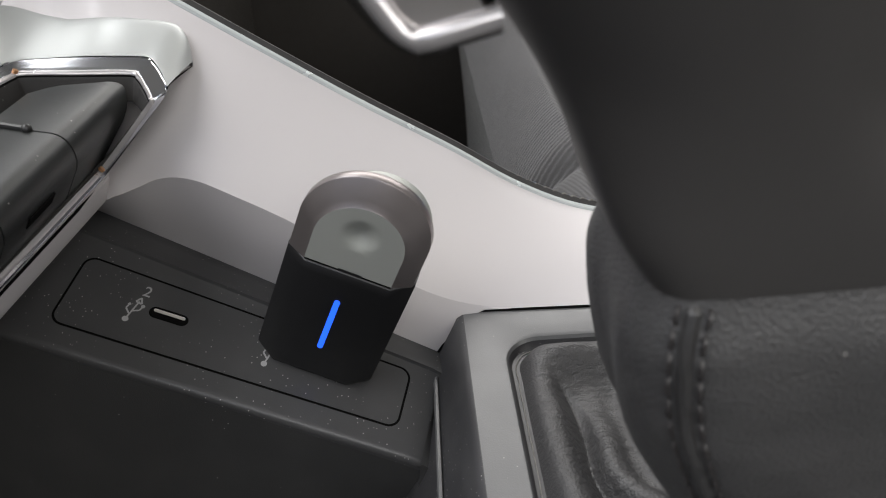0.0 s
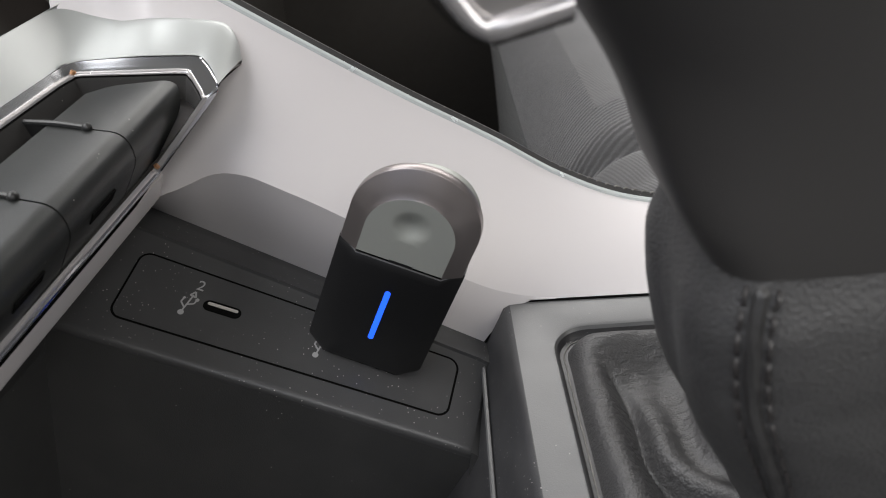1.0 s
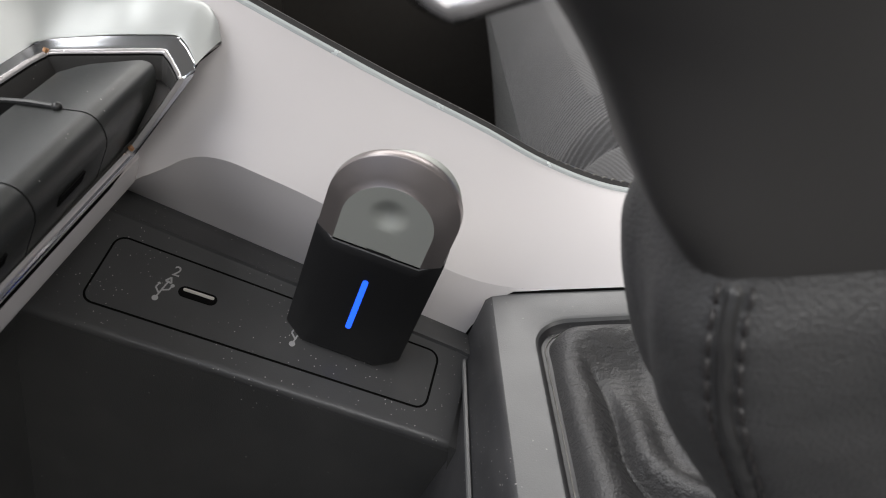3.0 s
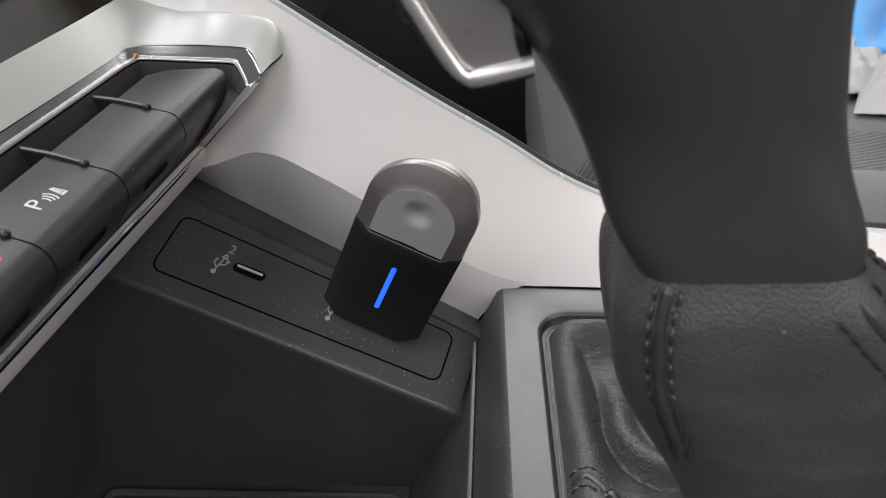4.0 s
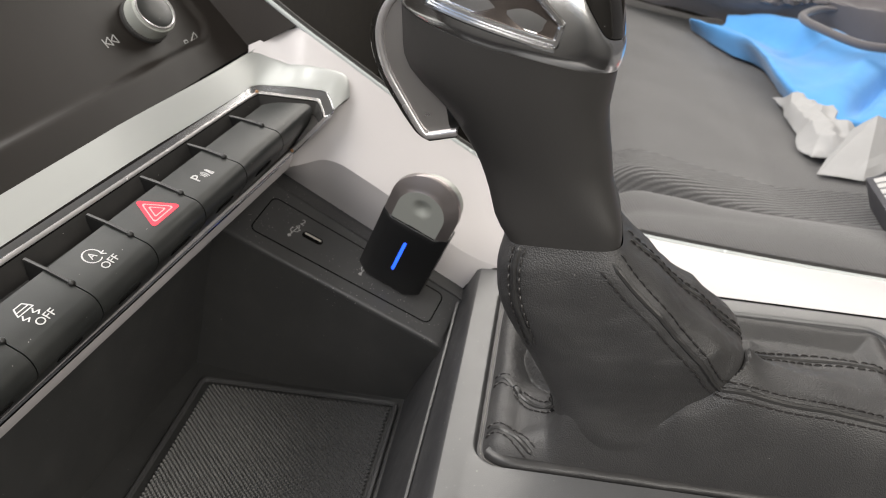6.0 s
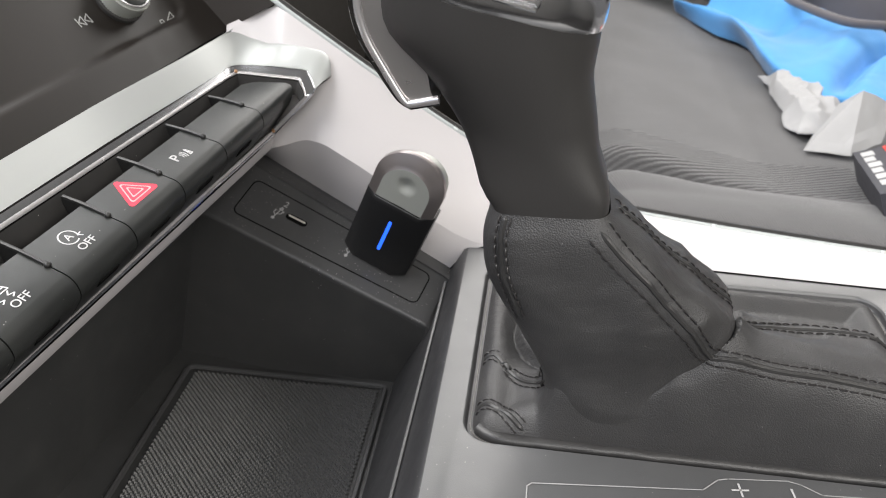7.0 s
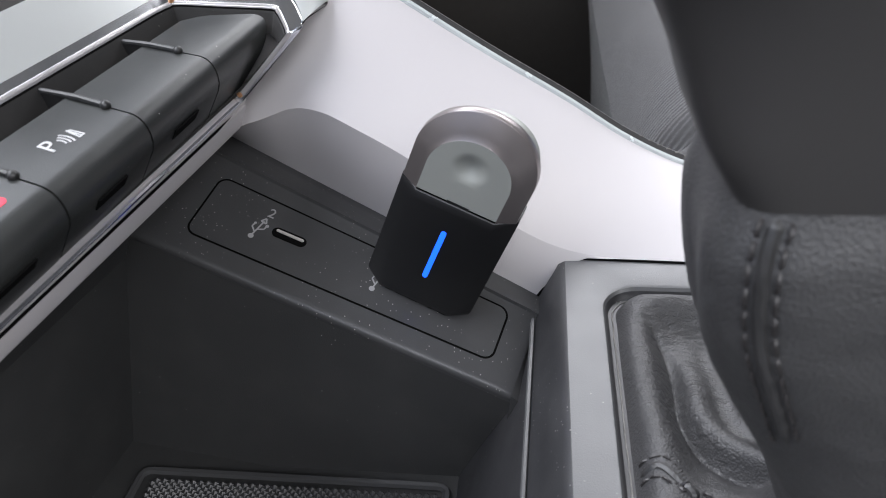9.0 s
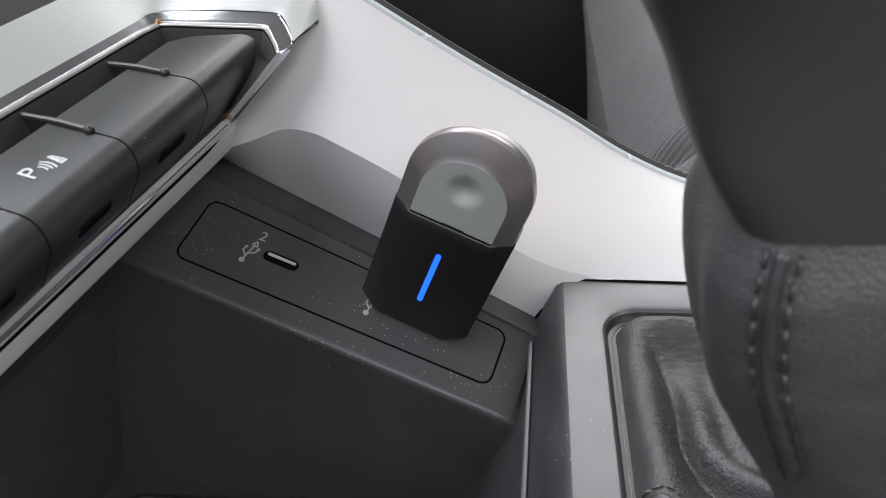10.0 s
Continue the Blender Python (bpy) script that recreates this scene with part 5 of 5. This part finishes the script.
under(part("arch", loft([arch_ring(15.4, -1.2), arch_ring(15.8, -0.9), arch_ring(15.95, -0.3), arch_ring(15.95, 1.4), arch_ring(15.5, 2.0)]), GUN, label="gunmetal arch with a rounded rim"), dongle)
bm = bmesh.new()
loops = [[bm.verts.new(p) for p in arch_ring(r, w, c, du=u)] for r, w, c, u in ((15.45, -1.18, 51.4, -0.15), (13.7, -2.3, 50.8, -0.15), (12.3, -3.1, 50.2, -0.1), (11.2, -3.75, 49.6, -0.1), (11.0, -3.95, 49.5, -0.1))]
for p, q in zip(loops, loops[1:]):
    for k in range(len(p) - 1):
        bm.faces.new((p[k], p[k + 1], q[k + 1], q[k]))
under(part("arch_face", bm, GUN, label="sloping brushed face of the arch"), dongle)


def inset(i, j):
    ring_ = [(11.0, 40.6), *[(11.0 * math.cos(math.pi * k / 40), 49.5 + 11.0 * math.sin(math.pi * k / 40)) for k in range(41)], (-11.0, 40.6)]
    ring_ += [(-11.0 + 22.0 * k / 8, 40.6) for k in range(1, 9)]
    q = ring_[round(i * 50)]
    u, v = -0.1 + q[0] * j, 49.0 + (q[1] - 49.0) * j
    d = math.hypot(u + 0.2, v - 52.4) / 5.3
    return dg(u, v, -3.95 + 0.8 * (1 + math.cos(math.pi * min(1.0, d))))


under(part("inset", grid_mesh(inset, 50, 56), GUN_LIGHT, label="flat grey inset with a round thumb dimple"), dongle)
under(part("joint", extrude_poly([dg(u, 38.6, w) for u, w in ((-15.2, 0.2), (-10.6, -3.4), (10.6, -3.4), (15.2, 0.2), (15.0, 6.0), (-15.0, 6.0))], DVv * 0.0016), GROOVE, label="dark joint under the arch"), dongle)
under(part("latch", bevelled(extrude_poly([dg(u, v, -4.05) for u, v in ((-2.6, 39.4), (3.4, 39.4), (3.4, 40.9), (-2.6, 40.9))], DW * 0.001), 0.0001, 1), RUBBER), dongle)
under(part("back_disc", loft([arch_ring(13.3, 1.8, 50.4, du=1.3), arch_ring(13.3, 7.6, 50.4, du=1.3), arch_ring(13.1, 8.2, 50.4, du=1.3), arch_ring(12.4, 8.6, 50.4, du=1.3)]), GUN_LIGHT, label="thick metal disc behind the arch"), dongle)
led = [(0.75 * math.cos(a), 30.0 + 0.75 * math.sin(a)) for a in np.linspace(0, math.pi, 8)] + [(0.75 * math.cos(a), 12.7 + 0.75 * math.sin(a)) for a in np.linspace(math.pi, 2 * math.pi, 8)]
under(part("led_bar", extrude_poly([dg(u + 0.2, v, -4.42) for u, v in led], DW * 0.0003), LED, label="glowing blue light bar", smooth=False), dongle)
under(part("air_slots", merge(*[bevelled(extrude_poly([dg(u, -0.3, -3.1), dg(u + w_, -0.3, -3.1), dg(u + w_, 0.5, -3.7), dg(u, 0.5, -3.7)], DW * 0.0008), 0.0001, 1) for u, w_ in ((-9.0, 1.6), (-5.6, 7.0), (4.4, 1.4), (7.6, 2.6))]), GROOVE, label="dark nibs under the shell", smooth=False), dongle)

# ================================================================ passenger seat and the things on it
seat = thing("passenger_seat", "grey cloth passenger seat with a ribbed side bolster", "car seat", (0.3, 0.55, -0.36))


def seat_z(x, y):
    side = max(0.0, 1 - ((y - 0.335) / 0.065) ** 2)
    z = -0.040 + 0.018 * side
    z -= 0.007 * math.exp(-((y - 0.404 + 0.10 * (x - 0.1)) / 0.006) ** 2)
    z += 0.030 * max(0.0, 1 - (x - 0.06) / 0.16) * max(0.0, min(1.0, (y - 0.36) / 0.06))
    e = max(0.0, 0.305 - y) / 0.03
    z -= 0.05 * min(1.0, e) ** 2
    f = max(0.0, 0.124 - x) / 0.060
    z -= 0.062 * min(1.0, f) ** 2.4
    z += 0.02 * max(0.0, (x - 0.3)) + 0.0012 * noise.noise(Vector((x * 20, y * 20, 0)))
    return z


def seat_part(y0, y1, name, mat_, label, x0=0.064, x1=0.664):
    under(part(name, grid_mesh(lambda i, j: Vector((x0 + (x1 - x0) * i, y0 + (y1 - y0) * j, seat_z(x0 + (x1 - x0) * i, y0 + (y1 - y0) * j))), 100, 30), mat_, label=label), seat)


seat_part(0.272, 0.402, "bolster", SEAT_PLAIN, "woven cloth side bolster")
seat_part(0.402, 0.452, "ribbed_panel", SEAT, "ribbed cloth band beside the crease")
seat_part(0.452, 0.955, "cushion", SEAT_PLAIN, "plain woven seat cushion", 0.098)
seat_part(0.452, 0.955, "cushion_roll", SEAT, "ribbed cloth over the front of the cushion", 0.064, 0.098)
under(part("cushion_front", grid_mesh(lambda i, j: Vector((0.064 + 0.012 * j, 0.272 + 0.683 * i, seat_z(0.064, 0.272 + 0.683 * i))).lerp(Vector((0.080, 0.272 + 0.683 * i, -0.26)), j), 60, 8), SEAT, label="cloth front of the cushion"), seat)
under(part("cushion_side", grid_mesh(lambda i, j: Vector((0.064 + 0.60 * i, 0.272, seat_z(0.064 + 0.60 * i, 0.272))).lerp(Vector((0.05 + 0.6 * i, 0.278, -0.26)), j), 40, 6), SEAT, label="cloth flank of the cushion"), seat)
under(part("seat_base", extrude_poly([(0.10, 0.30, -0.36), (0.60, 0.30, -0.36), (0.60, 0.83, -0.36), (0.10, 0.83, -0.36)], (0, 0, 0.12)), CARPET, label="dark seat base"), seat)
under(part("backrest", bevelled(extrude_poly([(0.60, 0.28, -0.10), (0.76, 0.28, 0.62), (0.86, 0.28, 0.62), (0.74, 0.28, -0.12)], (0, 0.57, 0)), 0.03, 4), SEAT_PLAIN, label="cloth backrest"), seat)


def folds(x, y, seed):
    """Soft ridged folds, about -1 to 1."""
    a = 1 - 2.6 * abs(noise.noise(Vector((x, y, seed))))
    return 0.6 * a + 0.35 * noise.noise(Vector((x * 1.9, y * 1.9, seed + 4))) + 0.18 * (1 - 2.6 * abs(noise.noise(Vector((x * 3.3, y * 3.3, seed + 9)))))


def cloth_sheet(outline_fn, nu, nv, lift, amp, freq, seed):
    def fn(i, j):
        x, y = outline_fn(i, j)
        w = amp * folds(x * freq, y * freq, seed)
        edge = min(1.0, 6 * min(i, 1 - i, j, 1 - j))
        return Vector((x, y, seat_z(min(0.6, x), min(0.85, y)) + lift * (0.25 + 0.75 * edge) + (0.35 + 0.65 * edge) * (w + amp * 0.8)))
    bm = grid_mesh(fn, nu, nv)
    return bm


def quad(p00, p10, p11, p01, wob=0.012, seed=0):
    def fn(i, j):
        p = Vector(p00).lerp(Vector(p10), i).lerp(Vector(p01).lerp(Vector(p11), i), j)
        return p.x + wob * noise.noise(Vector((i * 3, j * 3, seed))), p.y + wob * noise.noise(Vector((i * 3, j * 3, seed + 9)))
    return fn


def thick(ob, t):
    m = ob.modifiers.new("thickness", "SOLIDIFY")
    m.thickness = t
    return ob


# the blue cloth: a standing front edge, a crossing hollow, a second lobe, its back lying on the seat
CLOTH_FOOT = smooth_curve([(0.204, 0.865, -0.036), (0.236, 0.782, -0.036), (0.262, 0.735, -0.036), (0.266, 0.655, -0.036), (0.277, 0.585, -0.036), (0.318, 0.560, -0.036), (0.375, 0.545, -0.036)], 18)
CLOTH_EDGE = smooth_curve([(0.197, 0.838, -0.014), (0.234, 0.790, -0.012), (0.249, 0.712, -0.007), (0.257, 0.640, -0.011), (0.282, 0.582, -0.020), (0.325, 0.560, -0.020), (0.380, 0.550, -0.018)], 18)
CLOTH_HOLLOW = smooth_curve([(0.232, 0.838, -0.020), (0.268, 0.812, -0.027), (0.294, 0.765, -0.026), (0.308, 0.700, -0.015), (0.318, 0.640, -0.010), (0.350, 0.612, -0.014), (0.395, 0.600, -0.016)], 18)
CLOTH_CREST = smooth_curve([(0.240, 0.850, -0.010), (0.288, 0.838, -0.004), (0.320, 0.802, -0.002), (0.352, 0.757, -0.002), (0.366, 0.702, -0.003), (0.382, 0.660, -0.010), (0.415, 0.645, -0.012)], 18)
CLOTH_BACK = smooth_curve([(0.262, 0.880, -0.034), (0.330, 0.872, -0.034), (0.390, 0.830, -0.034), (0.420, 0.775, -0.034), (0.432, 0.715, -0.032), (0.445, 0.675, -0.032), (0.465, 0.655, -0.034)], 18)


def blue_cloth_columns():
    n = len(CLOTH_FOOT)
    for c in range(n):
        i = c / (n - 1)
        col = smooth_curve([CLOTH_FOOT[c], CLOTH_EDGE[c], CLOTH_HOLLOW[c], CLOTH_CREST[c], CLOTH_BACK[c]], 12)
        for k, p in enumerate(col):
            j = k / (len(col) - 1)
            inner = ease(0.2, 0.45, j)
            p.z -= inner * (0.013 * math.exp(-((i - 0.74 - 0.05 * j) / 0.028) ** 2) - 0.005 * math.exp(-((i - 0.66) / 0.05) ** 2) + 0.004 * math.exp(-((i - 0.22 - 0.3 * j) / 0.03) ** 2))
            p.z += 0.0022 * noise.noise(Vector((p.x * 38, p.y * 26, 5))) + 0.0007 * noise.noise(p * 110)
            p.z = max(p.z, seat_z(p.x, p.y) + 0.0025)
        yield col


tagged(thick(part("blue_cloth", band_of(list(blue_cloth_columns())), BLUE), 0.0012), "crumpled bright blue cloth lying on the seat", "cloth")
jacket = tagged(thick(part("grey_jacket", cloth_sheet(quad((0.04, 0.90), (0.27, 0.86), (0.64, 0.66), (0.64, 0.97), 0.03, 8), 130, 130, 0.040, 0.020, 9, 6), CLOTH), 0.003), "rumpled dark grey clothing heaped on the seat", "clothing")
part("hem", tube(smooth_curve([(0.361, 0.819, 0.012), (0.329, 0.814, 0.012), (0.304, 0.784, 0.012), (0.298, 0.761, 0.012), (0.307, 0.727, 0.012), (0.33, 0.68, 0.012), (0.355, 0.671, 0.012), (0.391, 0.675, 0.012)], 8), lambda f: 0.0042 * min(1.0, 0.3 + 4 * f), 10), CLOTH, jacket, "thick turned hem round an opening")
tagged(thick(part("tissue", cloth_sheet(quad((0.254, 0.640), (0.257, 0.500), (0.306, 0.500), (0.296, 0.615), 0.010, 5), 100, 100, 0.010, 0.0085, 24, 12), TISSUE), 0.0004), "crumpled white paper tissue on the seat", "tissue")


def folded_paper():
    """A sheet folded to a tent of flat facets."""
    z0 = seat_z(0.27, 0.44)
    pts = [(0.256, 0.474, z0 + 0.003), (0.288, 0.467, z0 + 0.004), (0.303, 0.517, z0 + 0.040), (0.318, 0.492, z0 + 0.006), (0.336, 0.528, z0 + 0.024), (0.290, 0.540, z0 + 0.012)]
    bm = bmesh.new()
    v = [bm.verts.new(p) for p in pts]
    for f in ((0, 1, 2), (1, 3, 2), (3, 4, 2), (0, 2, 5)):
        bm.faces.new([v[k] for k in f])
    bmesh.ops.subdivide_edges(bm, edges=bm.edges, cuts=5, use_grid_fill=True)
    for q in bm.verts:
        q.co += Vector((0, 0, 1)) * 0.0016 * noise.noise(q.co * 70)
    return bm


tagged(thick(part("folded_paper", folded_paper(), TISSUE, smooth=False), 0.0004), "white sheet of paper folded into flat facets", "paper")
carton = thing("small_carton", "small dark carton with red panel, pale lettering, leaning on paper", "carton", (0.30, 0.40, seat_z(0.30, 0.40)))
CM = Matrix.Translation((0.283, 0.430, seat_z(0.29, 0.45) + 0.001)) @ Matrix.Rotation(radians(-97), 4, "Z") @ Matrix.Rotation(radians(-6), 4, "Y") @ Matrix.Rotation(radians(22), 4, "X")


def cbox(x0, x1, y0, y1, z0, z1):
    return bevelled(extrude_poly([CM @ Vector(p) for p in ((x0, y0, z0), (x1, y0, z0), (x1, y1, z0), (x0, y1, z0))], CM.to_3x3() @ Vector((0, 0, z1 - z0))), 0.0006, 2)


under(part("carton_body", cbox(0, 0.085, 0, 0.036, 0, 0.022), CARD, label="dark printed carton"), carton)
under(part("red_patch", cbox(0.001, 0.082, 0.019, 0.0355, 0.0220, 0.0224), CARD_RED, label="red printed patch"), carton)
for k in range(6):
    under(part("lettering_bar", cbox(0.005 + 0.0115 * k, 0.0135 + 0.0115 * k, 0.004, 0.0105 if k % 2 else 0.0120, 0.0220, 0.0223), PRINT), carton)
